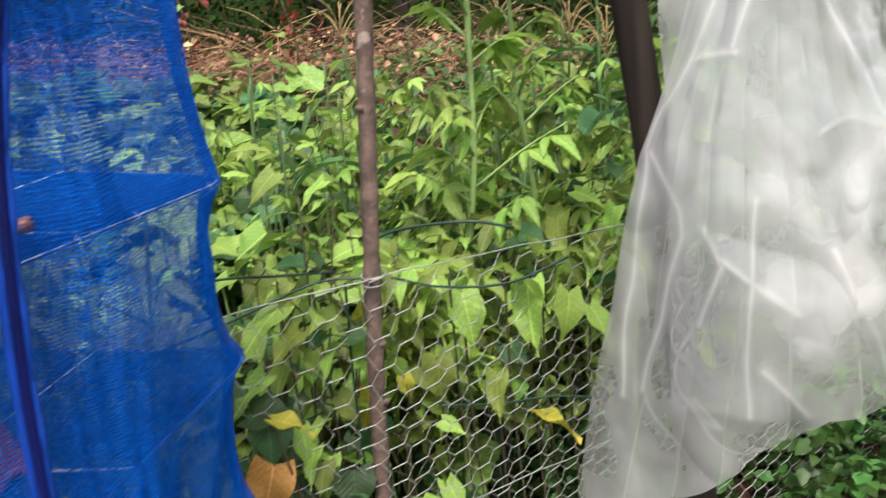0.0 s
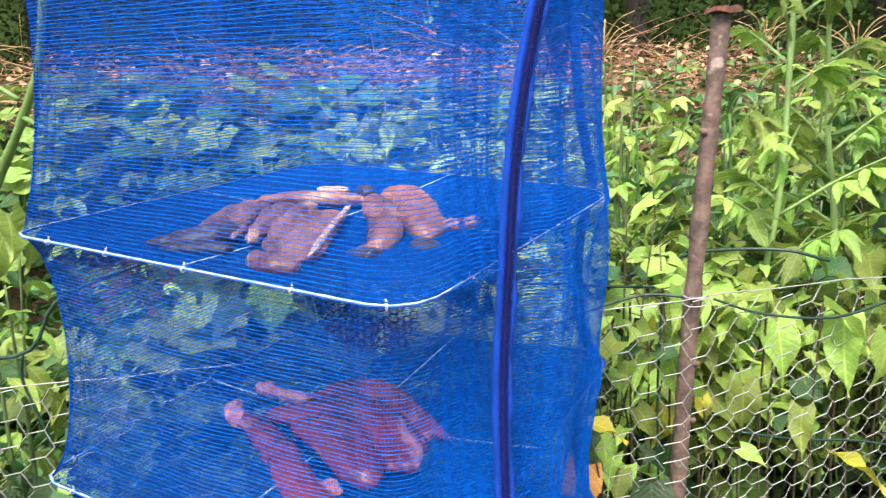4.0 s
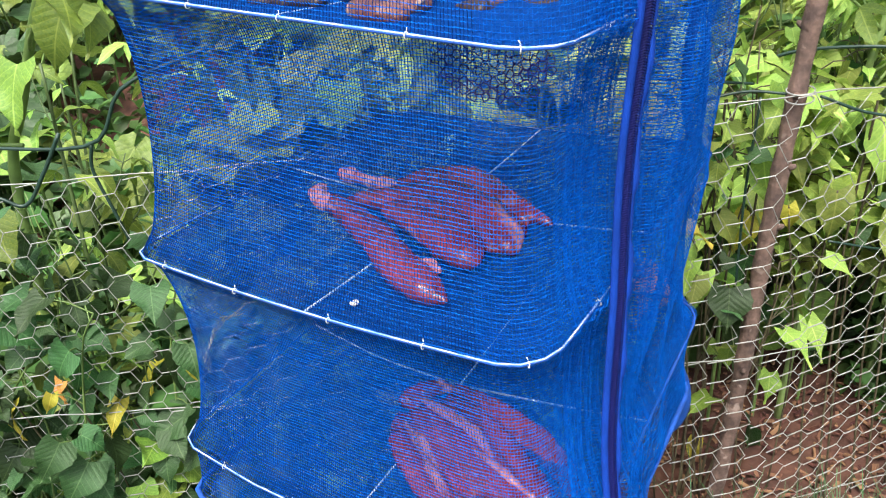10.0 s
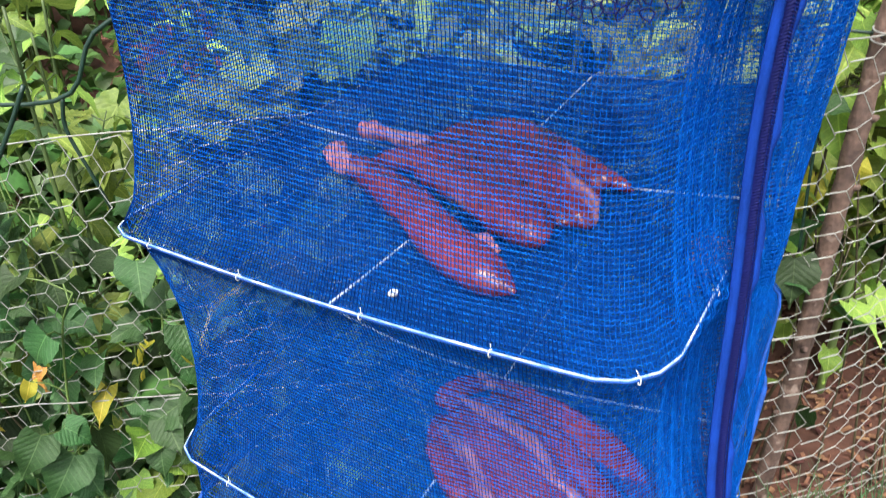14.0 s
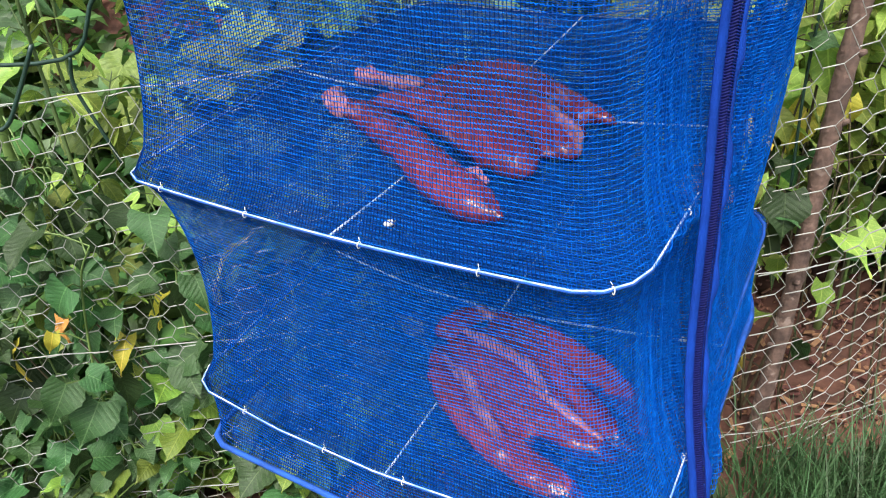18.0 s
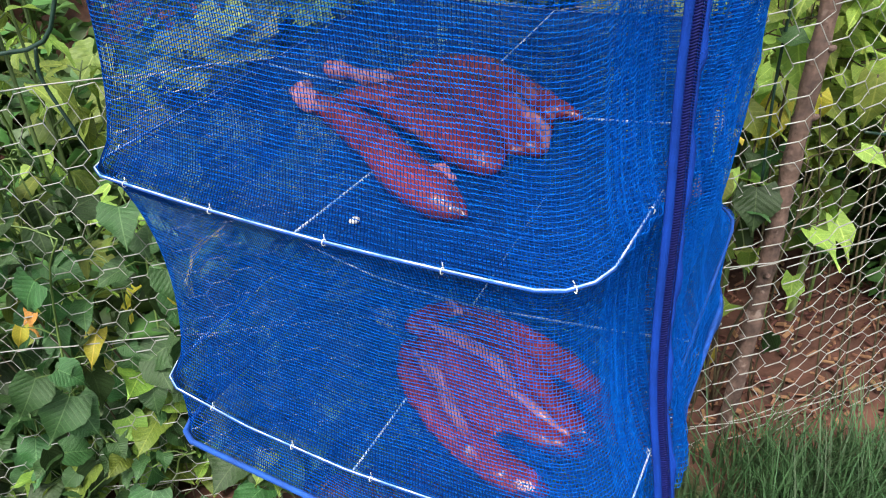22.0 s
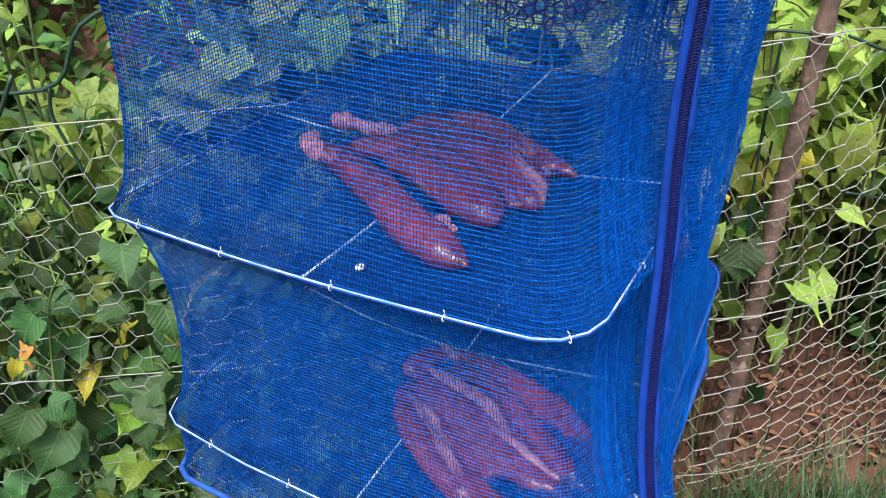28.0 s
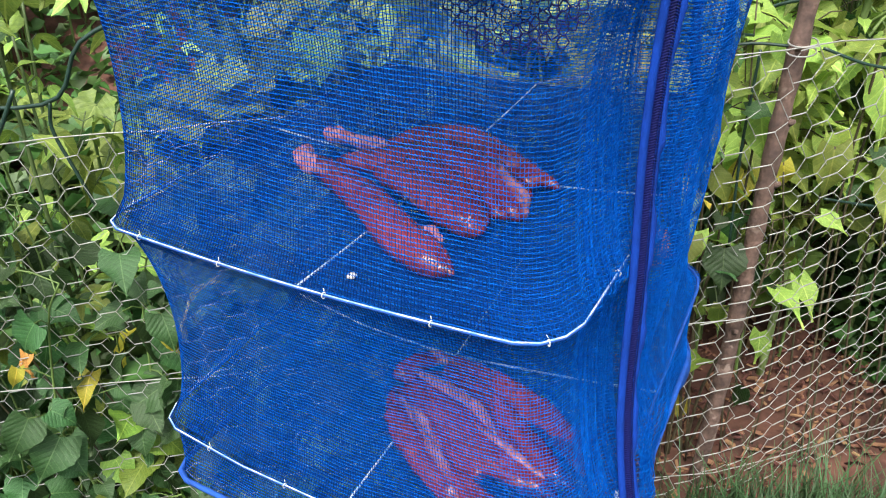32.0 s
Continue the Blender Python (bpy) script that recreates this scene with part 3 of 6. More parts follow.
def build_zip():
    top = len(RINGS) - 1
    n = 82
    across, out = Vector((0.78, 0.62, 0)), Vector((0.62, -0.78, 0))
    spine = [zip_at(0.40 + 0.89 * k / n) + Vector((0.0015 * math.sin(k * 0.3), 0.002 * math.sin(k * 0.21 + 1), 0)) for k in range(n + 1)]
    spine = [sum(spine[max(0, k - 3):k + 4], Vector()) / len(spine[max(0, k - 3):k + 4]) for k in range(n + 1)]
    v, f, v2, f2 = [], [], [], []
    for i, p in enumerate(spine):
        wav = 0.0016 * math.sin(i * 0.9) + 0.001 * math.sin(i * 2.3)
        row = [(-0.0088, 0.0), (-0.003, 0.001), (-0.003, 0.0022), (-0.0088, 0.0012)]
        row2 = [(0.003, 0.001), (0.007 + wav * 0.5, wav), (0.007 + wav * 0.5, wav + 0.0012), (0.003, 0.0022)]
        for rows, vv in ((row, v), (row2, v2)):
            for da, do in rows:
                vv.append(p + across * da + out * do)
        if i:
            a, b = (i - 1) * 4, i * 4
            for k in range(4):
                q = (a + k, a + (k + 1) % 4, b + (k + 1) % 4, b + k)
                f.append(q)
                f2.append(q)
    zipper = put("zip", mesh_from("zip", v, f, M["tape"]), dryer, "dark blue zip with a nylon coil")
    put("zip_tape", mesh_from("zip_tape", v2, f2, M["tape"]), zipper, "dark blue woven tape")
    t = Tubes()
    t.strand(spine, 0.003, 6)
    put("zip_bed", t.mesh("zip_bed", M["coil"]), zipper)
    # coil teeth
    t = Tubes()
    length = sum((b - a).length for a, b in zip(spine, spine[1:]))
    m = int(length / 0.0018)
    for k in range(m):
        x = k / m * n
        i, u = int(x), x - int(x)
        p = spine[i].lerp(spine[i + 1], u) + out * 0.0022
        for sgn in (-1, 1):
            t.strand([p + across * (sgn * 0.0034) + Vector((0, 0, -0.0008)), p + across * (sgn * 0.002) + out * 0.0016, p - across * (sgn * 0.0004) + out * 0.002 + Vector((0, 0, 0.001))], 0.0006, 4, caps=False)
    put("zip_coil", t.mesh("zip_coil", M["coil"]), zipper, "dark blue nylon zip teeth", "stuff")
    # seam tape at the back corner, that bulges out near the lowest tray
    t = Tubes()
    t.strand([net_point(0.5, z) + Vector((0.004, 0.004, 0)) for z in np.linspace(0.1, top - 0.02, 50)], 0.006, 6, flat=0.3)
    put("corner_seam", t.mesh("corner_seam", M["piping"]), dryer, "blue fabric seam strip")
    t = Tubes()
    t.strand(curve_points([(0.404, 0.404, 0.5), (0.413, 0.41, 0.47), (0.42, 0.415, 0.44), (0.421, 0.416, 0.41), (0.414, 0.412, 0.385), (0.398, 0.40, 0.365)], 20), lambda u: 0.005 + 0.010 * math.sin(math.pi * u), 10, flat=0.75)
    put("fabric_fold", t.mesh("fabric_fold", M["piping"]), dryer, "bulging fold of blue zip fabric")


build_zip()


def build_hanger():
    apex = Vector((W / 2, W / 2, 1.58))
    for k in range(4):
        t = Tubes()
        p = section(0.25 * k - 0.03)
        t.strand([(p.x, p.y, 1.303), apex], 0.002, 6)
        put("cord", t.mesh("cord", M["thread"]), dryer, "white hanging cord")
    ring = [section(i / 96) for i in range(96)]
    t = Tubes()
    t.strand([(p.x, p.y, ring_z(1.300, p.x, p.y)) for p in ring], 0.0024, 8, closed=True)
    put("top_rim", t.mesh("top_rim", M["rim"]), dryer, "white coated wire rim")
    t = Tubes()
    t.strand([apex, (apex.x, apex.y, 2.21)], 0.003, 6)
    put("rope", t.mesh("rope", M["thread"]), dryer, "white rope that the net hangs from")


build_hanger()


# ---- cured meat on the trays ----
def blob(bm, ctrl, radius, flat=1.0, sides=10, rows=14):
    """A tapered fleshy limb along a line."""
    pts = curve_points(ctrl, rows)
    rings = []
    for i, p in enumerate(pts):
        u = i / rows
        d = (pts[min(i + 1, rows)] - pts[max(i - 1, 0)]).normalized()
        side = d.cross(Vector((0, 0, 1))).normalized()
        up = side.cross(d)
        x = u * (len(radius) - 1)
        k = min(int(x), len(radius) - 2)
        r = radius[k] + (radius[k + 1] - radius[k]) * (x - k)
        r *= math.sqrt(max(0.05, 1 - (2 * u - 1) ** 8))
        rings.append([bm.verts.new(p + side * (math.cos(w) * r) + up * (math.sin(w) * r * flat)) for w in [2 * math.pi * s / sides for s in range(sides)]])
    for a, b in zip(rings, rings[1:]):
        for s in range(sides):
            bm.faces.new((a[s], a[(s + 1) % sides], b[(s + 1) % sides], b[s]))
    bm.faces.new(list(reversed(rings[0])))
    bm.faces.new(rings[-1])


def fleshy(name, limbs, mat, parent, label="", voxel=0.0025, depth=1.0):
    bm = bmesh.new()
    for ctrl, radius, flat in limbs:
        blob(bm, ctrl, radius, flat)
    bmesh.ops.recalc_face_normals(bm, faces=bm.faces)
    me = bpy.data.meshes.new(name)
    bm.to_mesh(me)
    bm.free()
    me.materials.append(mat)
    ob = put(name, me, parent, label)
    rm = ob.modifiers.new("merge", "REMESH")
    rm.mode, rm.voxel_size, rm.use_smooth_shade = "VOXEL", voxel, True
    sm = ob.modifiers.new("soften", "SMOOTH")
    sm.factor, sm.iterations = 0.5, 3
    for what, kind, size, deep in (("folds", "CLOUDS", 0.02, 0.008), ("wrinkles", "STUCCI", 0.009, 0.0035)):
        tex = bpy.data.textures.new(name + "_" + what, kind)
        tex.noise_scale = size
        dp = ob.modifiers.new(what, "DISPLACE")
        dp.texture, dp.strength, dp.mid_level = tex, deep * depth, 0.5
    return ob


def build_meat():
    a = thing("cured_meat", "split tan cured meat with spread legs on the top tray", "meat", "cured meat pieces")
    fleshy("rib_slab", [([(0.122, 0.184, .940), (0.15, 0.215, .94), (0.18, 0.235, .939), (0.222, 0.245, .937)], (0.008, 0.010, 0.010, 0.008), 0.9),
                        ([(0.123, 0.182, .939), (0.148, 0.12, .932), (0.168, 0.078, .926), (0.185, 0.055, .92)], (0.009, 0.012, 0.013, 0.010), 0.8),
                        ([(0.145, 0.18, .935), (0.165, 0.127, .934), (0.207, 0.066, .922)], (0.008, 0.0105, 0.008), 0.8),
                        ([(0.165, 0.195, .935), (0.182, 0.147, .934), (0.229, 0.062, .92)], (0.008, 0.0105, 0.008), 0.8),
                        ([(0.182, 0.208, .935), (0.202, 0.157, .933), (0.25, 0.06, .917)], (0.008, 0.0105, 0.008), 0.8),
                        ([(0.203, 0.208, .929), (0.245, 0.122, .92), (0.288, 0.05, .910)], (0.02, 0.026, 0.025), 0.3),
                        ([(0.245, 0.052, .913), (0.278, 0.032, .911), (0.308, 0.038, .909)], (0.008, 0.012, 0.009), 0.8)], M["meat_tan"], a, voxel=0.002, depth=0.5)
    fleshy("leg", [([(0.224, 0.24, .935), (0.25, 0.222, .934), (0.3, 0.166, .922), (0.324, 0.118, .911)], (0.009, 0.015, 0.0165, 0.013), 0.85),
                   ([(0.318, 0.118, .909), (0.3, 0.12, .909)], (0.009, 0.006), 0.8)], M["meat_tan"], a, voxel=0.002, depth=0.5)
    fleshy("leg", [([(0.222, 0.268, .938), (0.25, 0.277, .936), (0.308, 0.213, .926), (0.346, 0.168, .913)], (0.011, 0.02, 0.022, 0.014), 0.85),
                   ([(0.33, 0.198, .92), (0.352, 0.213, .921), (0.368, 0.222, .924)], (0.012, 0.008, 0.007), 0.9)], M["meat_tan"], a, voxel=0.002, depth=0.5)
    fleshy("dark_end", [([(0.138, 0.03, .919), (0.172, 0.052, .921), (0.198, 0.088, .927)], (0.005, 0.015, 0.015), 0.8),
                        ([(0.16, 0.028, .916), (0.195, 0.045, .917), (0.222, 0.052, .916)], (0.006, 0.011, 0.007), 0.7)], M["meat_dark"], a, "blackened dried end", voxel=0.002, depth=0.6)
    fleshy("dark_end", [([(0.187, 0.288, .944), (0.2, 0.272, .943), (0.215, 0.262, .941)], (0.008, 0.010, 0.008), 0.9)], M["meat_dark"], a, "blackened dried end", voxel=0.002, depth=0.6)
    fleshy("dark_end", [([(0.3, 0.116, .905), (0.316, 0.108, .906), (0.334, 0.106, .907)], (0.009, 0.013, 0.011), 0.8)], M["meat_dark"], a, "blackened dried end", voxel=0.002, depth=0.6)
    fleshy("dark_end", [([(0.335, 0.172, .907), (0.349, 0.154, .906), (0.358, 0.138, .904)], (0.012, 0.015, 0.010), 0.8)], M["meat_dark"], a, "blackened dried end", voxel=0.002, depth=0.6)
    fleshy("fat_edge", [([(0.222, 0.216, .936), (0.264, 0.13, .925), (0.304, 0.052, .915)], (0.003, 0.0035, 0.0035), 0.9)], M["pale_fat"], a, "pale fat edge", voxel=0.0013, depth=0.3)
    fleshy("fat_edge", [([(0.165, 0.232, .949), (0.2, 0.246, .948)], (0.006, 0.006), 0.6)], M["pale_fat"], a, "pale fat patch", voxel=0.0015, depth=0.3)
    b = thing("cured_meat", "dark red cured meat lying on the middle tray", "meat", "cured meat pieces")
    fleshy("body", [([(0.15, 0.208, .718), (0.178, 0.25, .719), (0.215, 0.258, .719), (0.262, 0.236, .717), (0.302, 0.213, .714), (0.345, 0.2, .710)], (0.008, 0.016, 0.019, 0.018, 0.014, 0.007), 0.8),
                    ([(0.125, 0.163, .712), (0.18, 0.182, .714), (0.225, 0.2, .716), (0.275, 0.185, .714), (0.326, 0.165, .709)], (0.012, 0.022, 0.028, 0.027, 0.013), 0.62),
                    ([(0.172, 0.162, .711), (0.225, 0.152, .711), (0.278, 0.13, .706), (0.317, 0.106, .701)], (0.012, 0.022, 0.026, 0.017), 0.68),
                    ([(0.27, 0.19, .712), (0.312, 0.168, .708), (0.332, 0.138, .704)], (0.018, 0.018, 0.011), 0.75),
                    ([(0.145, 0.185, .709), (0.195, 0.205, .711), (0.25, 0.188, .710), (0.298, 0.16, .706), (0.325, 0.14, .702)], (0.02, 0.05, 0.055, 0.044, 0.02), 0.3),
                    ([(0.2, 0.206, .732), (0.25, 0.196, .732), (0.31, 0.168, .721)], (0.004, 0.006, 0.004), 0.8),
                    ([(0.2, 0.172, .725), (0.262, 0.152, .724), (0.31, 0.125, .713)], (0.004, 0.006, 0.004), 0.8)], M["meat_red"], b, depth=0.5)
    fleshy("leg", [([(0.098, 0.156, .711), (0.139, 0.14, .71), (0.208, 0.106, .705), (0.268, 0.068, .699), (0.3, 0.054, .696), (0.328, 0.044, .693)], (0.010, 0.014, 0.0175, 0.019, 0.017, 0.008), 0.85)], M["meat_red"], b, depth=0.45)
    fleshy("bone_end", [([(0.088, 0.176, .715), (0.092, 0.158, .714), (0.115, 0.143, .712), (0.14, 0.141, .713)], (0.007, 0.0105, 0.011, 0.007), 0.85)], M["meat_fat"], b, "shiny pink joint end", voxel=0.0018, depth=0.8)
    fleshy("bone_end", [([(0.083, 0.216, .720), (0.096, 0.206, .721), (0.122, 0.203, .720), (0.162, 0.207, .720)], (0.006, 0.0115, 0.0075, 0.008), 0.9)], M["meat_fat"], b, "shiny pink joint end", voxel=0.0018, depth=0.8)
    c = thing("cured_meat", "dark red cured meat with folded legs on the lowest tray", "meat", "cured meat pieces")
    fleshy("body", [([(0.2, 0.14, .489), (0.24, 0.097, .484), (0.294, 0.065, .480), (0.34, 0.048, .477), (0.372, 0.041, .476), (0.394, 0.043, .476)], (0.013, 0.0175, 0.018, 0.017, 0.016, 0.008), 0.85),
                    ([(0.213, 0.168, .490), (0.262, 0.142, .490), (0.316, 0.114, .487), (0.36, 0.094, .484), (0.402, 0.083, .482)], (0.02, 0.03, 0.028, 0.021, 0.011), 0.7),
                    ([(0.23, 0.186, .494), (0.292, 0.156, .496), (0.338, 0.134, .493), (0.378, 0.111, .489), (0.412, 0.096, .485)], (0.012, 0.016, 0.015, 0.013, 0.008), 0.8),
                    ([(0.22, 0.202, .495), (0.27, 0.19, .494), (0.308, 0.182, .494), (0.35, 0.166, .492), (0.387, 0.145, .489), (0.416, 0.114, .485)], (0.012, 0.015, 0.016, 0.017, 0.015, 0.008), 0.85),
                    ([(0.208, 0.152, .487), (0.252, 0.118, .483), (0.305, 0.088, .479), (0.335, 0.074, .477)], (0.016, 0.024, 0.022, 0.012), 0.55),
                    ([(0.197, 0.147, .492), (0.203, 0.178, .495), (0.222, 0.204, .496)], (0.011, 0.013, 0.010), 0.85)], M["meat_red"], c, depth=0.5)
    fleshy("fat_streak", [([(0.218, 0.15, .508), (0.262, 0.138, .511), (0.3, 0.128, .509), (0.335, 0.106, .503)], (0.004, 0.008, 0.007, 0.004), 0.6)], M["flesh"], c, "pale shiny fat along the breast", voxel=0.002, depth=0.4)
    fleshy("fat_streak", [([(0.31, 0.108, .506), (0.35, 0.098, .501), (0.39, 0.088, .493)], (0.003, 0.005, 0.003), 0.7)], M["flesh"], c, "pale shiny fat along the breast", voxel=0.002, depth=0.4)


build_meat()

# ---- fence ----
F0, FL, FR = Vector((0.475, 0.705, 0)), Vector((-0.87, -0.515, 0)).normalized(), Vector((0.64, 0.77, 0)).normalized()

FR2 = Vector((0.72, 0.694, 0)).normalized()  # the fence bends a little past the frame post


def fence_top(d):
    """Height of the top wire at the distance d along the fence from the stick: negative to the west."""
    return 0.755 + (0.10 * d if d < 0 else 0.01 * d) - 0.012 * math.sin(d * 2.5) ** 2


def fence_at(d, h):
    p = F0 + (FR * min(d, 0.7) + FR2 * max(0.0, d - 0.7) if d >= 0 else FL * -d)
    return Vector((p.x, p.y, h))


fence = thing("wire_fence", "galvanised hexagonal wire netting strung between stick posts", "fence")


def build_fence():
    col, row = 0.039, 0.044
    lo, hi = -60, 110
    t = Tubes()
    for c in range(lo, hi):
        for r in range(-4, 30):
            d = c * col
            down = r * row + (row / 2 if c % 2 else 0)
            flat = max(0.4, step(-0.3, 0.05, d))  # towards the foot the cells are squeezed flat
            down = down - 0.33 * flat * max(0.0, down - 0.16)
            half_cell = row / 2 * (1 - 0.33 * flat * (down > 0.16))
            h = fence_top(d) - 0.004 - down
            h += 0.2 * min(0.6, max(0.0, d))  # the netting is pulled up beyond the stick
            if h > fence_top(d) - 0.003 or h < (0.0 if d > -0.4 else -0.12):
                continue
            wob = lambda k: 0.0022 * math.sin(c * 12.9 + r * 7.7 + k * 3.1)
            out = lambda dd, hh: fence_at(dd, hh) + Vector((0.0, 1.0, 0)) * (0.012 * math.sin(dd * 5 + hh * 6))
            a, b = out(d - 0.0125 + wob(1), h + wob(2)), out(d + 0.0125 + wob(3), h + wob(4) + 0.005)
            t.strand([a, b], 0.001 if d < 0.7 else 0.0013, 4, caps=False)
            up = 0.2 * col if 0 <= d < 0.6 else 0.0
            n1 = out(d + col - 0.0125, h + up + half_cell + wob(5))
            n2 = out(d + col - 0.0125, h + up - half_cell + wob(6))
            if c < hi - 1:
                if h + half_cell < fence_top(d):
                    t.strand([b, n1], 0.00065 if d < 0.7 else 0.0009, 4, caps=False)
                t.strand([b, n2], 0.00065 if d < 0.7 else 0.0009, 4, caps=False)
    put("netting", t.mesh("netting", M["galv"]), fence, "thin galvanised wire twisted into hexagons", "stuff")
    for name, drop, rad in (("top_wire", 0.0, 0.0011), ("line_wire", 0.40, 0.001), ("bottom_wire", 0.70, 0.001)):
        t = Tubes()
        t.strand([fence_at(d, fence_top(d) - drop + 0.002 * math.sin(d * 31)) for d in np.linspace(lo * col, hi * col, 90)], rad, 5)
        put(name, t.mesh(name, M["galv"]), fence)


build_fence()


def build_stick():
    stick = thing("stick_post", "brown wooden stick post with a broken flat top", "post")
    t = Tubes()
    pts, n = [], 120
    for i in range(n + 1):
        u = i / n
        pts.append(Vector((0.414 + 0.07 * u + 0.004 * math.sin(u * 7), 0.72 + 0.005 * math.sin(u * 9 + 1), -0.05 + 1.205 * u)))
    knots = (0.12, 0.22, 0.31, 0.38, 0.5, 0.575, 0.66, 0.74, 0.81, 0.93)
    t.strand(pts, lambda u: 0.0128 - 0.0006 * u + sum(0.0013 * math.exp(-((u - k) / 0.007) ** 2) for k in knots) + 0.0007 * math.sin(u * 60) + 0.0005 * math.sin(u * 143), 14)
    put("shaft", t.mesh("shaft", M["bark"]), stick)
    for u, w in ((0.3, -1.2), (0.5, 0.1), (0.575, -0.2), (0.66, -1.4), (0.74, 2.9), (0.86, -1.9), (0.4, 2.7), (0.2, -2.2)):
        c, d = pts[int(u * n)], Vector((math.cos(w), math.sin(w), 0.5))
        t = Tubes()
        t.strand([c + d * 0.009, c + d * 0.016, c + d * 0.0195], lambda x: 0.0062 - 0.0034 * x, 8)
        put("knot", t.mesh("knot", M["bark"]), stick, "stub of a cut side twig")
    bm = bmesh.new()
    ring_lo, ring_hi = [], []
    for k in range(22):
        w = 2 * math.pi * k / 22
        r = 0.0195 + 0.006 * noise.noise((math.cos(w) * 2, math.sin(w) * 2, 1.7)) + (0.012 if k in (0, 1, 21) else 0)
        ring_lo.append(bm.verts.new((0.483 + r * math.cos(w), 0.712 + r * math.sin(w), 1.150 + 0.002 * math.sin(3 * w))))
        ring_hi.append(bm.verts.new((0.483 + r * 0.93 * math.cos(w), 0.712 + r * 0.93 * math.sin(w), 1.157 + 0.004 * noise.noise((math.cos(w) * 3, math.sin(w) * 3, 0)))))
    for k in range(22):
        bm.faces.new((ring_lo[k], ring_lo[(k + 1) % 22], ring_hi[(k + 1) % 22], ring_hi[k]))
    bm.faces.new(ring_hi)
    bm.faces.new(list(reversed(ring_lo)))
    me = bpy.data.meshes.new("frayed_top")
    bm.to_mesh(me)
    bm.free()
    me.materials.append(M["cutwood"])
    put("frayed_top", me, stick, "reddish-brown mushroomed stick end")
    for z in (0.745, 0.757):
        t = Tubes()
        t.strand([(0.462 + 0.018 * math.cos(w), 0.715 + 0.018 * math.sin(w), z + 0.004 * math.sin(w)) for w in [2 * math.pi * i / 16 for i in range(16)]], 0.0011, 5, closed=True)
        put("tie_wire", t.mesh("tie_wire", M["galv"]), stick, "twisted tie wire")


build_stick()


def wire_thing(ctrl, rad=0.0022):
    t = Tubes()
    t.strand(curve_points(ctrl, 24), rad, 6)
    ob = put("garden_wire", t.mesh("garden_wire", M["greenwire"]), None, "dark green plastic-coated garden wire tied to the fence")
    return tagged(ob, category="wire", group="garden wires")


wire_thing([(0.487, 0.72, 0.75), (0.55, 0.76, 0.725), (0.64, 0.82, 0.715), (0.72, 0.9, 0.735)])
wire_thing([(0.455, 0.72, 0.75), (0.38, 0.69, 0.75), (0.27, 0.62, 0.71), (0.12, 0.54, 0.66)])
wire_thing([(-0.62, 0.04, 0.60), (-0.5, 0.1, 0.63), (-0.46, 0.13, 0.615), (-0.43, 0.15, 0.66), (-0.4, 0.17, 0.72)], 0.003)


# ---- dark post and plastic sheet ----
def build_post():
    post = thing("frame_post", "dark brown timber frame post beside the fence", "post")
    t = Tubes()
    t.strand([(0.955, 0.80, -0.1), (0.90, 0.785, 0.5), (0.845, 0.775, 0.97), (0.80, 0.765, 1.3), (0.72, 0.74, 2.25)], 0.024, 12)
    put("upright", t.mesh("upright", M["post"]), post)
    t = Tubes()
    t.strand([(1.6, 1.05, 2.235), (0.72, 0.72, 2.235), (W / 2, W / 2, 2.235), (-0.5, 0.05, 2.235)], 0.024, 12)
    put("cross_beam", t.mesh("cross_beam", M["post"]), post)


build_post()


def ramp(x, *pairs):
    for (a, u), (b, v) in zip(pairs, pairs[1:]):
        if x <= b:
            return u + (v - u) * (x - a) / (b - a)
    return pairs[-1][1]


def crease(x, y, z):
    return 1 - 2 * abs(noise.noise((x, y, z)))


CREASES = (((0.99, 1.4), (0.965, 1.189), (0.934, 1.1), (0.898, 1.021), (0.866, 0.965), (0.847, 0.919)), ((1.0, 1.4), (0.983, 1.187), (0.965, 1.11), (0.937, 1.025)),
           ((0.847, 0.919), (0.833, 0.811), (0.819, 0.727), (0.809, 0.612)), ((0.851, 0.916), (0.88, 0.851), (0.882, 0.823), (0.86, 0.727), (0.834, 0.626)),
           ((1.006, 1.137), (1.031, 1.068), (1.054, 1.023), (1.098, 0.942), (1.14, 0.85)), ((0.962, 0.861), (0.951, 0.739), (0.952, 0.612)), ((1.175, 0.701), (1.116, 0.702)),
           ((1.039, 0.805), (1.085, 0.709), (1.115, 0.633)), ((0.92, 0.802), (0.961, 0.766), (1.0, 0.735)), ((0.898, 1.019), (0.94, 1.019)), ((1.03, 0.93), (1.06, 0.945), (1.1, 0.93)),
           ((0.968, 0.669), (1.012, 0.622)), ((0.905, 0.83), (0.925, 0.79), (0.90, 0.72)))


def facet(x):
    """A zigzag between -1 and 1, for sharp-edged folds."""
    return 4 * abs(x - math.floor(x + 0.5)) - 1


def fan_folds():
    """Long pleats that run down from the gather."""
    rnd = random.Random(4)
    out = []
    for k in range(6):
        foot = 0.80 + 0.36 * (k + rnd.uniform(0.1, 0.9)) / 6
        a, b = rnd.uniform(0.05, 0.45), rnd.uniform(0.6, 0.95)
        at = lambda u: (0.99 + (foot - 0.99) * u ** 1.3 + rnd.uniform(-0.004, 0.004), 1.5 - 0.85 * u)
        out.append((at(a), at((a + b) / 2), at(b)))
    return tuple(out)


PLEATS = fan_folds()


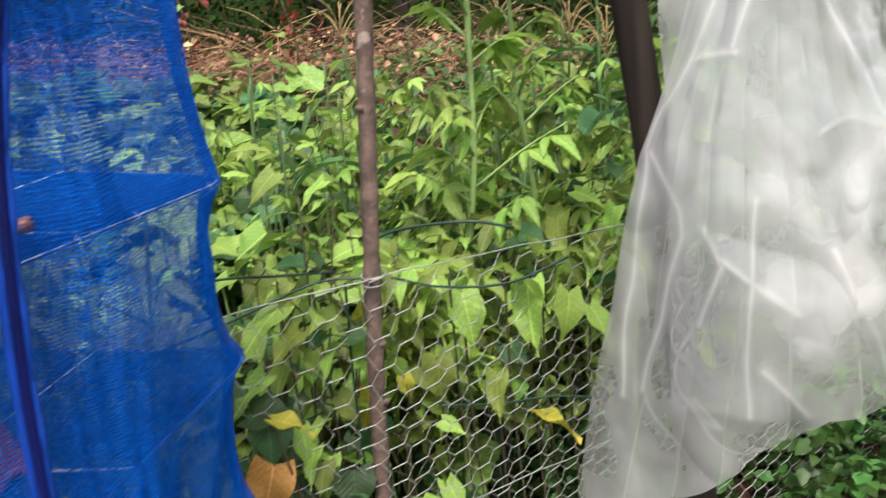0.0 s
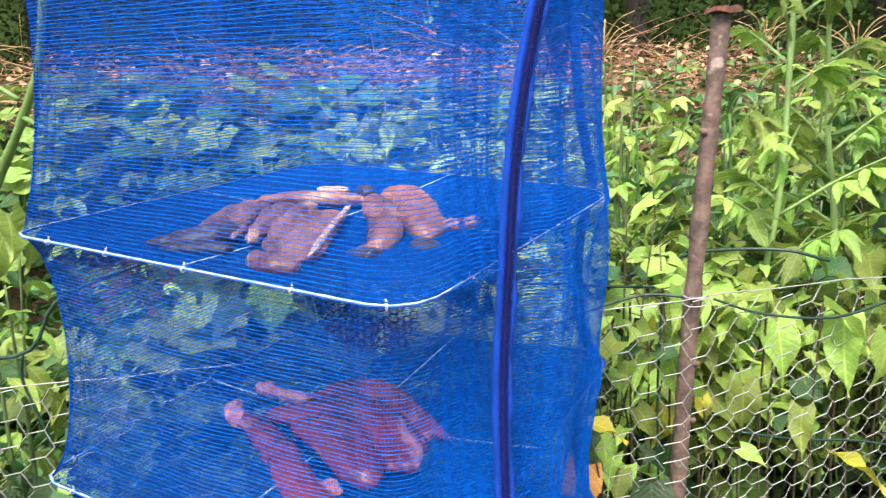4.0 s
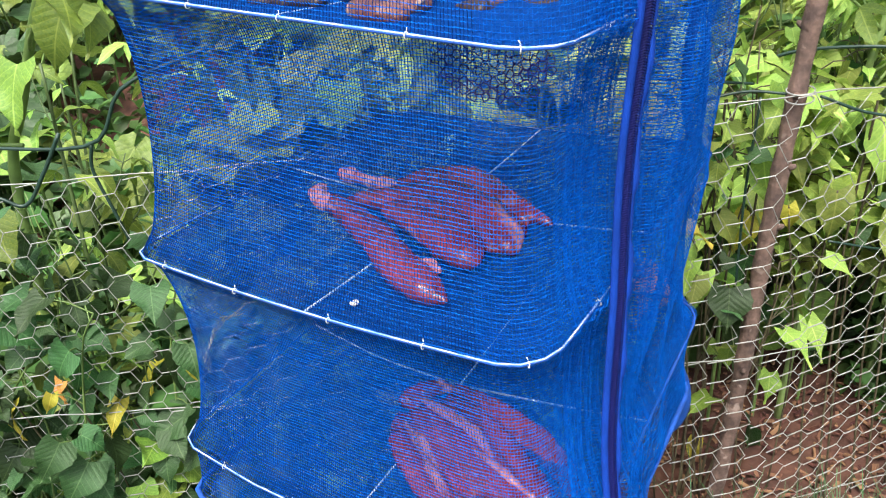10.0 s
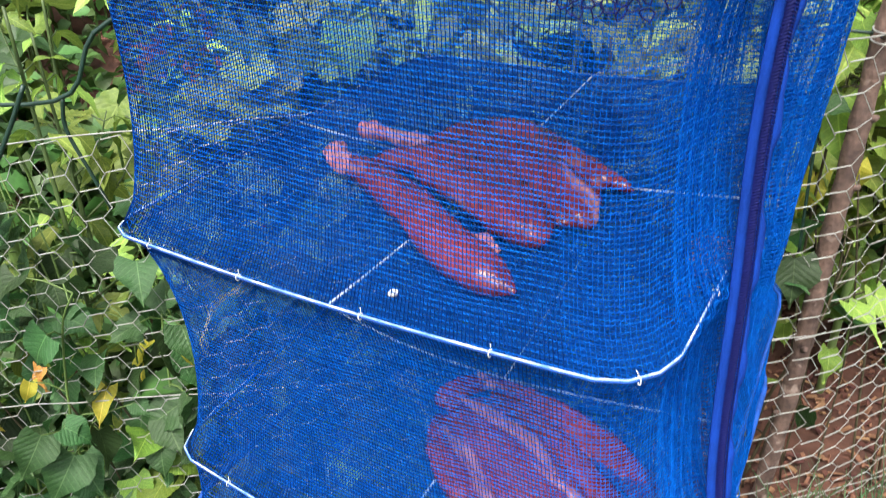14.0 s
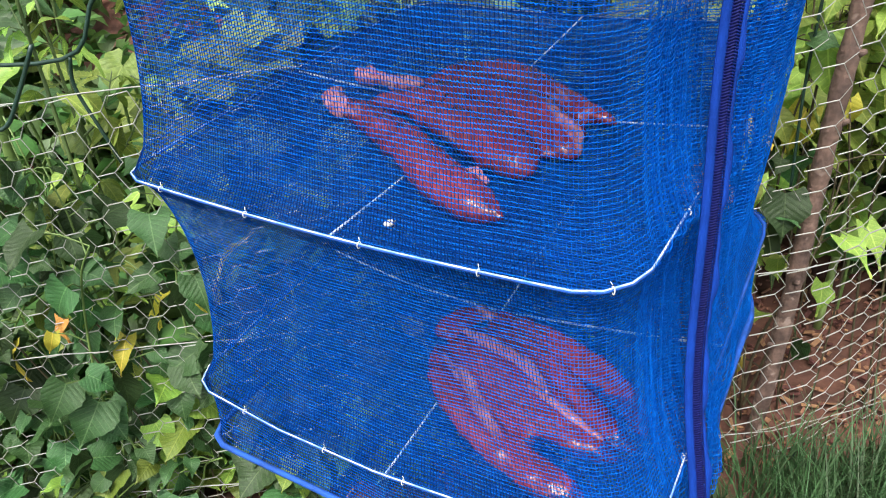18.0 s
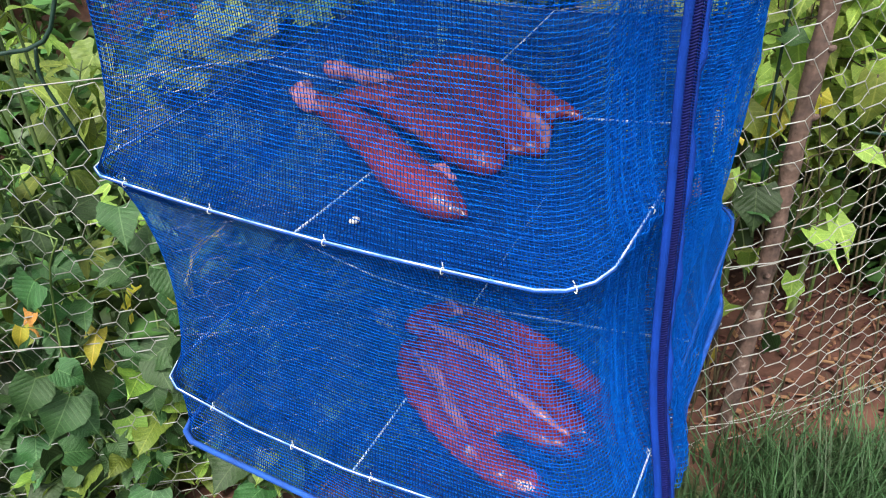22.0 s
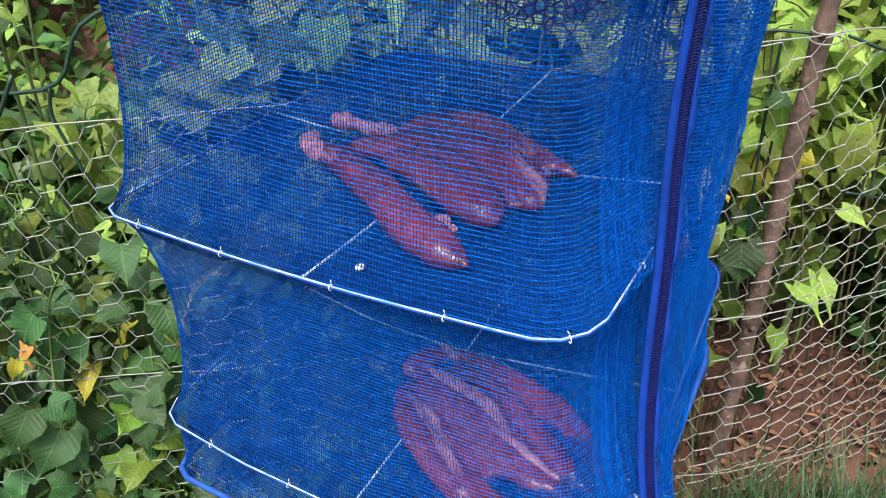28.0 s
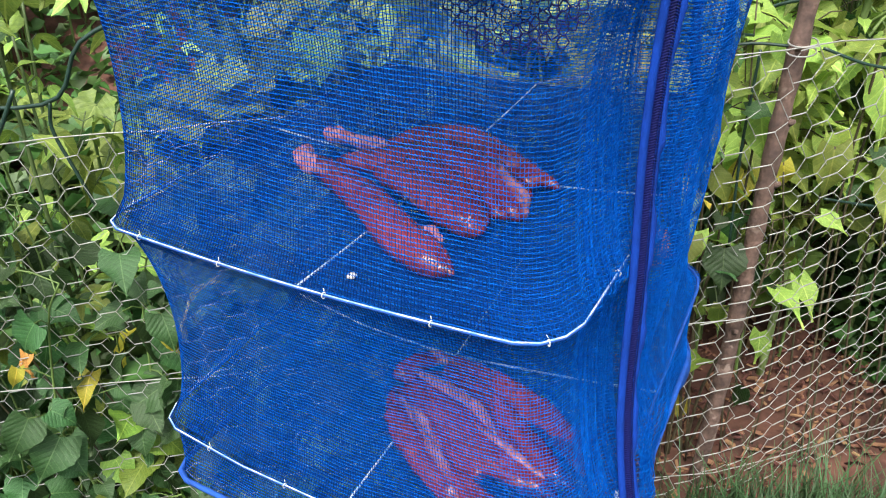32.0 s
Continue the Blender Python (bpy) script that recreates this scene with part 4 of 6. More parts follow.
def crease_near(x, z, width, lines=CREASES):
    """How close each place of the sheet lies to a sharp fold, 0 to 1."""
    best = np.full_like(x, 9.0)
    for line in lines:
        for (ax, az), (bx, bz) in zip(line, line[1:]):
            dx, dz = bx - ax, bz - az
            u = np.clip(((x - ax) * dx + (z - az) * dz) / (dx * dx + dz * dz), 0, 1)
            best = np.minimum(best, np.hypot(x - ax - u * dx, z - az - u * dz))
    return np.exp(-best / width)


def build_sheet():
    """A clear plastic sheet bunched high up, that fans out in folds to a crumpled hem; a second layer hangs behind."""
    sheet = thing("plastic_sheet", "clear crumpled plastic sheet hanging beside the frame post", "plastic sheet")
    nu, nv = 280, 420
    for name, front in (("front_layer", True), ("back_layer", False)):
        v, f, edge = [], [], []
        for j in range(nv + 1):
            h = j / nv
            zc = 1.75 - 1.2 * h
            if front:
                left = ramp(1.29 * h, (0, 0.96), (0.55, 0.925), (0.72, 0.882), (0.835, 0.838), (1.17, 0.765), (1.3, 0.745))
                right = ramp(1.05 * h, (0, 1.02), (0.56, 1.05), (0.72, 1.09), (0.9, 1.155), (1.03, 1.182), (1.1, 1.18))
            else:
                left = ramp(1.75 - zc, (0, 0.86), (0.55, 0.858), (0.8, 0.872), (1.3, 0.87))
                right = ramp(1.75 - zc, (0, 1.13), (0.56, 1.151), (0.62, 1.17), (0.78, 1.19), (0.97, 1.207), (1.02, 1.19), (1.3, 1.17))
            for i in range(nu + 1):
                u = i / nu
                hem = ramp(u, (0, 0.455), (0.2, 0.48), (0.31, 0.505), (0.5, 0.563), (0.66, 0.617), (0.84, 0.614), (1, 0.70))
                if not front:
                    hem = max(hem, 0.54) + 0.008
                z = 1.75 + (hem - 1.75) * h
                x = left + (right - left) * u
                open_out = min(1.0, max(0.0, (1.45 - z) / 0.7))
                y = 0.655 if front else 0.735
                y -= (0.075 if front else 0.0) * math.sin(math.pi * min(1, u * 1.05)) * open_out
                fan = (u - 0.42) / (0.6 + 0.65 * open_out)  # folds radiate from the gather
                y += (0.003 + 0.004 * open_out) * (math.sin(fan * 24) + 0.6 * math.sin(fan * 13 + 1)) * (1 if front else 0.5)
                y += (0.004 + 0.018 * open_out) * noise.noise((fan * 2.4 + z * 0.9, z * 2.2, 2.0 + (0 if front else 7)))
                y += (0.001 + 0.003 * open_out) * crease(fan * 3.2 - z * 2.4, z * 3.2 + u * 2, 5.0)
                y += (0.0005 + 0.0012 * open_out) * crease(fan * 8 + z * 5, z * 7 - u * 5, 9.0)
                y += 0.006 * open_out * noise.noise((fan * 4.5, z * 6.5, 4.0)) * (1 if front else 0.4)
                a = facet(fan * 4.2 + 0.35 * noise.noise((fan * 3, z * 1.5, 11.0)))
                low = step(1.0, 0.72, z)
                wx, wz = noise.noise((x * 6, z * 6, 13.0)), noise.noise((x * 6, z * 6, 17.0))
                b = crease(x * 9 + z * 4 + wx, z * 5 + wz, 31.0)
                y += (0.006 * open_out * a + 0.006 * low * b) * (1 if front else 0.4)
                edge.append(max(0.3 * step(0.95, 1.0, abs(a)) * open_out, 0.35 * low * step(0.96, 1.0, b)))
                if not front:
                    y += 0.0035 * step(0.95, 1.08, x) * step(0.85, 1.1, z) * (crease(x * 42 + z * 14, z * 24 - x * 12, 3.0) + 0.6 * crease(x * 90, z * 50, 6.0))  # crackled where it is bunched
                v.append([x + 0.003 * noise.noise((u * 8, z * 9, 1)), y, z])
        v = np.array(v)
        # strength of the highlight lines painted along the folds
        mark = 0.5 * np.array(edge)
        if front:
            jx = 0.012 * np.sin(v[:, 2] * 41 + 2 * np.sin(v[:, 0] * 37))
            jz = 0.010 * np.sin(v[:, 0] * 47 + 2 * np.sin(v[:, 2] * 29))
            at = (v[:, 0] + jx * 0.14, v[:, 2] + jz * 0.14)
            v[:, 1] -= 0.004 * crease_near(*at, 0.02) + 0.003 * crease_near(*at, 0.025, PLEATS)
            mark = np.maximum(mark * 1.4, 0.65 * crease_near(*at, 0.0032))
        for j in range(nv):
            for i in range(nu):
                a = j * (nu + 1) + i
                f.append((a, a + 1, a + nu + 2, a + nu + 1))
        me = mesh_from(name, v.tolist(), f, M["plastic"])
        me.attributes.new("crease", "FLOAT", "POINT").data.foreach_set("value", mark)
        put(name, me, sheet)
    v, f, thin = [], [], []
    mu, mv = 150, 190
    for j in range(mv + 1):
        h = j / mv
        z = 1.03 - 0.38 * h
        w = 0.07 + 0.075 * math.sin(math.pi * min(1.0, 0.1 + 0.7 * h))
        for i in range(mu + 1):
            u = i / mu
            x = 1.02 + 0.02 * math.sin(z * 9) + w * (2 * u - 1)
            y = 0.634 - 0.045 * math.sin(math.pi * u) * step(1.05, 0.75, z)
            y += 0.008 * crease(x * 8 + z * 6, z * 7 - x * 6, 21.0) + 0.002 * crease(x * 24 - z * 16, z * 18 + x * 14, 27.0)
            v.append((x + 0.006 * noise.noise((x * 20, z * 20, 2)), y, z + 0.01 * noise.noise((x * 15, z * 12, 8))))
            k = min(1.0, 3.5 * min(u, 1 - u, h, 1.15 - h))
            bunch = step(-0.25, 0.45, noise.noise((x * 19 + z * 3, z * 13, 41.0)))  # bunched thick in places
            thin.append(0.48 - k * k * (0.28 + 0.6 * bunch))
    for j in range(mv):
        for i in range(mu):
            a = j * (mu + 1) + i
            f.append((a, a + 1, a + mu + 2, a + mu + 1))
    me = mesh_from("crumpled_layer", v, f, M["plastic"])
    me.attributes.new("thinness", "FLOAT", "POINT").data.foreach_set("value", thin)
    put("crumpled_layer", me, sheet, "crumpled inner fold of clear plastic")
    t = Tubes()
    t.strand(curve_points([(0.80, 0.765, 1.78), (0.95, 0.70, 1.765), (1.05, 0.68, 1.76), (1.2, 0.9, 1.9), (1.3, 0.94, 2.22)], 20), 0.003, 6)
    put("cord", t.mesh("cord", M["thread"]), sheet, "white cord that the sheet hangs from")


build_sheet()


# ---- plants ----
def leaf_mesh(name, mat, outline, length, width, fold=0.25, droop=0.35, wave=0.04, teeth=0.0, rows=9):
    """A leaf blade that starts at the origin and runs along +y: outline gives its half width along the midrib."""
    v, f = [], []
    cols = (-1.0, -0.55, 0.0, 0.55, 1.0)
    for i in range(rows + 1):
        u = i / rows
        w = outline(u) * width / 2 * (1 + (teeth if i % 2 else -teeth * 0.4))
        for c in cols:
            x = c * w
            back = -0.14 * length * abs(c) ** 1.5 * max(0, 1 - 4 * u) if outline(0.0) > 0.2 else 0.0
            z = fold * abs(x) - droop * length * u * u + wave * length * math.sin(u * 9 + c * 2.2) * abs(c)
            v.append((x, u * length + back, z))
    n = len(cols)
    for i in range(rows):
        for c in range(n - 1):
            a = i * n + c
            f.append((a, a + 1, a + n + 1, a + n))
    return mesh_from(name, v, f, mat)


heart = lambda u: (math.sin(math.pi * (0.24 + 0.76 * u)) ** 1.15 * (1.2 - 0.62 * u)) * (1 - u ** 6)
oval = lambda u: math.sin(math.pi * min(1, 0.03 + 0.97 * u)) ** 0.8 * (1.1 - 0.45 * u)
blade = lambda u: min(1, 0.55 + 2.2 * u) * (1 - u ** 2.6)


def round_leaf(name, mat, radius, lobes=5, cup=0.25, seed=1):
    """A broad lobed leaf with a notch at its stalk."""
    v, f = [(0, 0, 0)], []
    n, rings = 30, 3
    for r in range(1, rings + 1):
        for k in range(n):
            w = -math.pi / 2 + 0.22 + (2 * math.pi - 0.44) * k / (n - 1)
            d = radius * r / rings * (1 + 0.10 * math.cos(lobes * (w - math.pi / 2)) + 0.05 * math.sin(w * 11 + seed))
            z = cup * d * d / radius - 0.10 * radius * (r / rings) * math.cos(lobes * (w - math.pi / 2)) + 0.04 * radius * noise.noise((w * 2, r, seed))
            v.append((d * math.cos(w), radius * 0.25 + d * math.sin(w), z - 0.12 * radius * (r / rings) ** 2))
    for k in range(n - 1):
        f.append((0, 1 + k, 2 + k))
        for r in range(rings - 1):
            a = 1 + r * n + k
            f.append((a, a + n, a + n + 1, a + 1))
    return mesh_from(name, v, f, mat)


HEARTS = [leaf_mesh("leaf", M["leaf"], heart, 1.0, w, 0.18, d, 0.07, 0.05, 12) for d, w in ((0.1, 0.95), (0.25, 0.8), (0.38, 0.9), (0.55, 0.72))] + \
         [leaf_mesh("leaf", M["leaf2"], heart, 1.0, 0.9, 0.25, d, 0.07, 0.05, 12) for d in (0.15, 0.3, 0.45)]
PALES = [leaf_mesh("leaf", M["pale"], heart, 1.0, w, 0.2, d, 0.06, 0.04, 12) for d, w in ((0.1, 0.7), (0.28, 0.52), (0.45, 0.6))] + HEARTS[1:2] + HEARTS[4:5]
OVALS = [leaf_mesh("leaf", M["pale"] if d < 0.5 else M["leaf"], oval, 1.0, 0.46, 0.25, d, 0.03, 0.07, 14) for d in (0.1, 0.35, 0.6)] + \
        [leaf_mesh("leaf", M["leaf2"], oval, 1.0, 0.42, 0.3, 0.3, 0.03, 0.07, 14)]


def lobed_leaf(name, mat, spread, droop, side_size):
    """A leaf of three toothed leaflets on short stalks."""
    v, f = [], []
    for turn, size, ahead in ((0.0, 1.0, 0.12), (spread, side_size, 0.0), (-spread, side_size, 0.0)):
        part = leaf_mesh("leaflet", mat, oval, 0.86 * size, 0.36 * size, 0.25, droop, 0.03, 0.12, 14)
        b = len(v)
        c, n = math.cos(turn), math.sin(turn)
        v += [(p.co.x * c - (p.co.y + ahead) * n, p.co.x * n + (p.co.y + ahead) * c, p.co.z - 0.05 * abs(turn)) for p in part.vertices]
        f += [tuple(b + k for k in q.vertices) for q in part.polygons]
        bpy.data.meshes.remove(part)
    return mesh_from(name, v, f, mat)


LOBED = [lobed_leaf("leaf", M[k], w, d, z) for k, w, d, z in (("pale", 0.75, 0.2, 0.7), ("pale", 0.95, 0.45, 0.62), ("leaf", 0.85, 0.3, 0.66), ("leaf", 0.7, 0.55, 0.75))]
ROUNDS = [round_leaf("leaf", M["broad"], 0.5, 5, 0.2, k) for k in (1, 2)] + [round_leaf("leaf", M["leaf2"], 0.5, 5, 0.3, 3)]
YELLOWS = [leaf_mesh("leaf", M["yellow"], heart, 1.0, 0.55, 0.35, d, 0.10) for d in (0.3, 0.7)]
ORANGES = [leaf_mesh("leaf", M["orange"], heart, 1.0, 0.8, 0.4, 0.5, 0.12)]


def in_cage(p, margin=0.03):
    return -margin < p.x < W + margin + 0.03 and -margin < p.y < W + margin + 0.02 and 0.3 < p.z < 1.3


def leaf_pose(p, toward, size, pitch, roll=0.0):
    """A leaf at p whose tip points along the compass angle toward, tipped down by pitch degrees."""
    return Matrix.Translation(p) @ Euler((radians(-pitch), radians(roll), toward - math.pi / 2), "XYZ").to_matrix().to_4x4() @ Matrix.Scale(size, 4)


def allowed(p):
    """Outside the dryer, behind the fence, and not before the stick."""
    if (p.x - 0.475) ** 2 + (p.y - 0.715) ** 2 < 0.0049 or (0.44 < p.x < 0.6 and p.y < 0.74):
        return False
    return not in_cage(p) and behind(p.x, p.y) > -0.02


def add_leaf(parent, p, meshes, size, toward=None, pitch=None, name="leaf"):
    if not allowed(p):
        return None
    toward = random.uniform(0, 2 * math.pi) if toward is None else toward
    pitch = random.uniform(-5, 60) if pitch is None else pitch
    return put(name, random.choice(meshes), parent, m=leaf_pose(p, toward, size, pitch, random.uniform(-38, 38)))


FRONT = math.atan2(-0.83, 0.56)  # the way the fence faces


def facing():
    """A compass angle, mostly out through the fence."""
    return FRONT + random.gauss(0, 1.0)


def climber(x, y, height, leaves, size, spread, meshes, stem_mat="stem", yellow=0.0, low=0.0, back=0.0, label="leafy green vine with heart-shaped leaves climbing the wire fence"):
    """A vine: a few winding stems with stalked leaves."""
    g = ground_height(x, y)
    root = thing("vine", label, "vine", "fence vines", at=(0, 0, 0))
    t = Tubes()
    lines = []
    for k in range(3):
        ctrl = [Vector((x, y + back, ground_height(x, y + back) - 0.02))]
        ox, oy = random.uniform(-spread, spread), random.uniform(-0.3, 0.6) * spread
        for i in range(1, 5):
            u = i / 4
            ctrl.append(Vector((x + ox * u + random.uniform(-0.03, 0.03), y + oy * u + back * (1 - u) ** 2 + random.uniform(-0.02, 0.03), g + height * u * random.uniform(0.85, 1.05) + 0.2 * back * (1 - u))))
        line = curve_points(ctrl, 16)
        line = [p for p in line if allowed(p)]
        if len(line) < 4:
            continue
        lines.append(line)
        t.strand(line, lambda u: (0.0022 if back else 0.0032) * (1 - 0.6 * u), 5)
    if not lines:
        bpy.data.objects.remove(root)
        return
    for i in range(leaves):
        line = random.choice(lines)
        p = line[min(len(line) - 1, int(len(line) * (low + (1 - low) * random.random() ** 0.75)))]
        way = facing()
        reach = random.uniform(0.02, 0.07)
        q = p + Vector((math.cos(way) * reach, math.sin(way) * reach, random.uniform(0.0, 0.04)))
        if not allowed(q):
            continue
        t.strand([p, (p + q) / 2 + Vector((0, 0, 0.006)), q], 0.0012, 4, caps=False)
        kind = YELLOWS if random.random() < yellow else meshes
        add_leaf(root, q, kind, size * random.uniform(0.4, 1.15), way + random.gauss(0, 0.7), random.uniform(-15, 75))
    put("stem", t.mesh("stem", M[stem_mat]), root)


def tall_weed(x, y, height, pairs, size, lean=0.06, meshes=None, twigs=2, thick=0.0065):
    """An upright plant with crossed pairs of toothed leaves and a few side shoots."""
    g = ground_height(x, y)
    root = thing("tall_weed", "tall green weed with toothed leaves behind the fence", "plant", "tall weeds")
    t = Tubes()
    dx, dy = random.uniform(-lean, lean), random.uniform(-lean, lean)
    line = curve_points([(x, y, g - 0.02), (x + dx * 0.3, y + dy * 0.2, g + height * 0.4), (x + dx, y + dy, g + height)], 24)
    t.strand(line, lambda u: thick * (1 - 0.6 * u), 7)
    shoots = [(line, 0.12)]
    for k in range(twigs):
        i = int(24 * random.uniform(0.4, 0.85))
        w = random.uniform(0, 6.28)
        reach = random.uniform(0.08, 0.26)
        side = curve_points([line[i], line[i] + Vector((math.cos(w) * reach * 0.6, math.sin(w) * reach * 0.6, reach * 0.5)), line[i] + Vector((math.cos(w) * reach, math.sin(w) * reach, reach * 1.4))], 8)
        t.strand(side, lambda u: 0.003 * (1 - 0.6 * u), 5)
        shoots.append((side, 0.3))
    for line2, start in shoots:
        n = pairs if line2 is line else max(3, pairs // 4)
        for k in range(n):
            u = start + (1 - start) * (k + 0.5) / n
            p = line2[min(len(line2) - 1, int(u * (len(line2) - 1)))]
            w = k * 1.62 + random.uniform(-0.3, 0.3)
            for sgn in (0, math.pi):
                s = size * random.uniform(0.65, 1.15) * (1.1 - 0.4 * u)
                d = Vector((math.cos(w + sgn), math.sin(w + sgn), 0.5)) * 0.025
                t.strand([p, p + d], 0.0013, 4, caps=False)
                add_leaf(root, p + d, meshes or LOBED + OVALS[:2], s, w + sgn, random.uniform(-15, 55))
    put("stem", t.mesh("stem", M["weed_stem"]), root)


def squash(x, y, leaves, spread, size, tall=0.42):
    root = thing("squash_plant", "low squash plant with broad rounded green leaves", "plant", "squash plants")
    t = Tubes()
    for k in range(leaves):
        px, py = x + random.gauss(0, spread), y + random.gauss(0, spread * 0.7)
        if behind(px, py) < 0.25:
            continue
        g = ground_height(px, py)
        h = random.uniform(0.14, tall)
        top = Vector((px + random.uniform(-0.05, 0.05), py + random.uniform(-0.05, 0.05), g + h))
        if not allowed(top):
            continue
        t.strand(curve_points([(px, py, g - 0.01), (px, py, g + h * 0.6), top], 6), 0.004, 5, caps=False)
        add_leaf(root, top, ROUNDS, size * random.uniform(0.6, 1.2), facing(), random.uniform(0, 40))
    if t.v:
        put("stalk", t.mesh("stalk", M["stem"]), root, "", "stuff")


def corn(x, y, height, tassel=True):
    g = ground_height(x, y)
    root = thing("corn_plant", "green corn plant with long arching leaves" + (" and a dry tassel" if tassel else ""), "corn", "corn plants")
    t = Tubes()
    dx, dy = random.uniform(-0.06, 0.06), random.uniform(-0.06, 0.06)
    line = curve_points([(x, y, g - 0.03), (x + dx * 0.4, y + dy * 0.4, g + height * 0.5), (x + dx, y + dy, g + height)], 20)
    t.strand(line, lambda u: 0.010 * (1 - 0.65 * u), 8)
    put("stalk", t.mesh("stalk", M["corn"]), root)
    n = int(height / 0.14)
    w0 = random.uniform(0, 6.28)
    for k in range(n):
        p = line[int(20 * (0.12 + 0.82 * k / n))]
        for attempt in range(4):
            w = w0 + math.pi * (k % 2) + random.uniform(-0.4, 0.4) + attempt * 0.8
            size = random.uniform(0.45, 0.75) * (1.05 - 0.4 * k / n)
            v, f = [], []
            rise, drop = random.uniform(0.35, 0.75), random.uniform(0.5, 1.3)
            for i in range(13):
                u = i / 12
                half = size * 0.068 * blade(u)
                r, z = size * u * (0.85 - 0.25 * u * u), size * (rise * u - drop * u * u)
                for c in (-1, -0.5, -0.07, 0.07, 0.5, 1):
                    side = c * half
                    zz = z + abs(side) * 0.5 + 0.012 * size * math.sin(u * 16 + c) * abs(c)
                    v.append(p + Vector((math.cos(w) * r - math.sin(w) * side, math.sin(w) * r + math.cos(w) * side, zz)))
            if all(allowed(q) for q in v):
                break
        if any(not allowed(q) for q in v):
            continue
        for i in range(12):
            for c in range(5):
                a = i * 6 + c
                f.append((a, a + 1, a + 7, a + 6))
        me = mesh_from("corn_leaf", v, f, M["corn"])
        me.materials.append(M["midrib"])
        for q in me.polygons:
            q.material_index = 1 if q.index % 5 == 2 else 0
        put("leaf", me, root)
    if tassel:
        t = Tubes()
        top = line[-1]
        t.strand([top, top + Vector((0.005, 0, 0.16))], 0.0022, 5)
        for k in range(9):
            w, z = k * 2.4, 0.02 + 0.008 * k
            a = top + Vector((0, 0, z))
            t.strand(curve_points([a, a + Vector((math.cos(w) * 0.05, math.sin(w) * 0.05, 0.07)), a + Vector((math.cos(w) * 0.11, math.sin(w) * 0.11, 0.10))], 6), 0.002, 4)
        put("tassel", t.mesh("tassel", M["tassel"]), root, "dry straw-coloured tassel")


def leaf_mass(name, label, category, count, place, size, mat, tilt=60):
    """Many small leaves that nobody could count, in one mesh."""
    v, f = [], []
    shape = ((0, 0, 0), (0.36, 0.35, 0.10), (0, 0.45, -0.02), (-0.36, 0.35, 0.10), (0.24, 0.75, 0.0), (0, 1, -0.2), (-0.24, 0.75, 0.0))
    tris = ((0, 1, 2), (0, 2, 3), (1, 4, 2), (2, 6, 3), (2, 4, 5), (2, 5, 6))
    for _ in range(count):
        p = place()
        if p is None:
            continue
        m = leaf_pose(p, random.uniform(0, 6.28), size * random.uniform(0.55, 1.4), random.uniform(-20, tilt), random.uniform(-50, 50))
        b = len(v)
        v += [m @ Vector(q) for q in shape]
        f += [tuple(b + k for k in q) for q in tris]
    return tagged(put(name, mesh_from(name, v, f, mat), None, label, "stuff"), category=category)


def along(d, q):
    """The place d metres along the fence from the stick and q metres behind it."""
    p = fence_at(d, 0)
    n = Vector((-0.515, 0.857, 0)) if d < 0 else Vector((-0.77, 0.64, 0))
    return p + n * q


random.seed(11)
# vines on the fence: leaf colours carry shade in the west, sunlight in the east
for d in np.arange(-2.0, -0.30, 0.08):
    p = along(d, random.uniform(0.02, 0.14))
    climber(p.x, p.y, random.uniform(0.4, 0.85), 42, 0.07, 0.16, HEARTS[:1] + HEARTS[4:] * 2, yellow=0.03)
for d in np.arange(-0.28, 0.02, 0.07):
    p = along(d, random.uniform(0.1, 0.25))
    climber(p.x, p.y, random.uniform(0.6, 0.9), 32, 0.066, 0.12, PALES, "vine", yellow=0.03, low=0.42)
for d in np.arange(0.05, 0.8, 0.065):
    p = along(d, random.uniform(0.16, 0.4))
    climber(p.x, p.y, random.uniform(0.65, 0.9), 46, 0.072, 0.14, PALES, "vine", yellow=0.02, low=0.3, back=0.45)
for d in np.arange(0.8, 3.2, 0.12):
    p = along(d, random.uniform(0.06, 0.3))
    climber(p.x, p.y, random.uniform(0.55, 0.85), 20, 0.09, 0.14, HEARTS[4:], yellow=0.02)
for d in np.arange(0.03, 0.75, 0.06):
    p = along(d, random.uniform(0.16, 0.34))
    climber(p.x, p.y, random.uniform(0.6, 0.88), 34, 0.08, 0.1, PALES[:3], "vine", low=0.5, back=0.5)
# tall weeds in the bed behind
for k in range(38):
    d, q = random.uniform(0.1, 1.5), random.uniform(0.6, 1.6)
    p = along(d, q)
    tall_weed(p.x, p.y, random.uniform(0.65, 1.0), 9, 0.12)


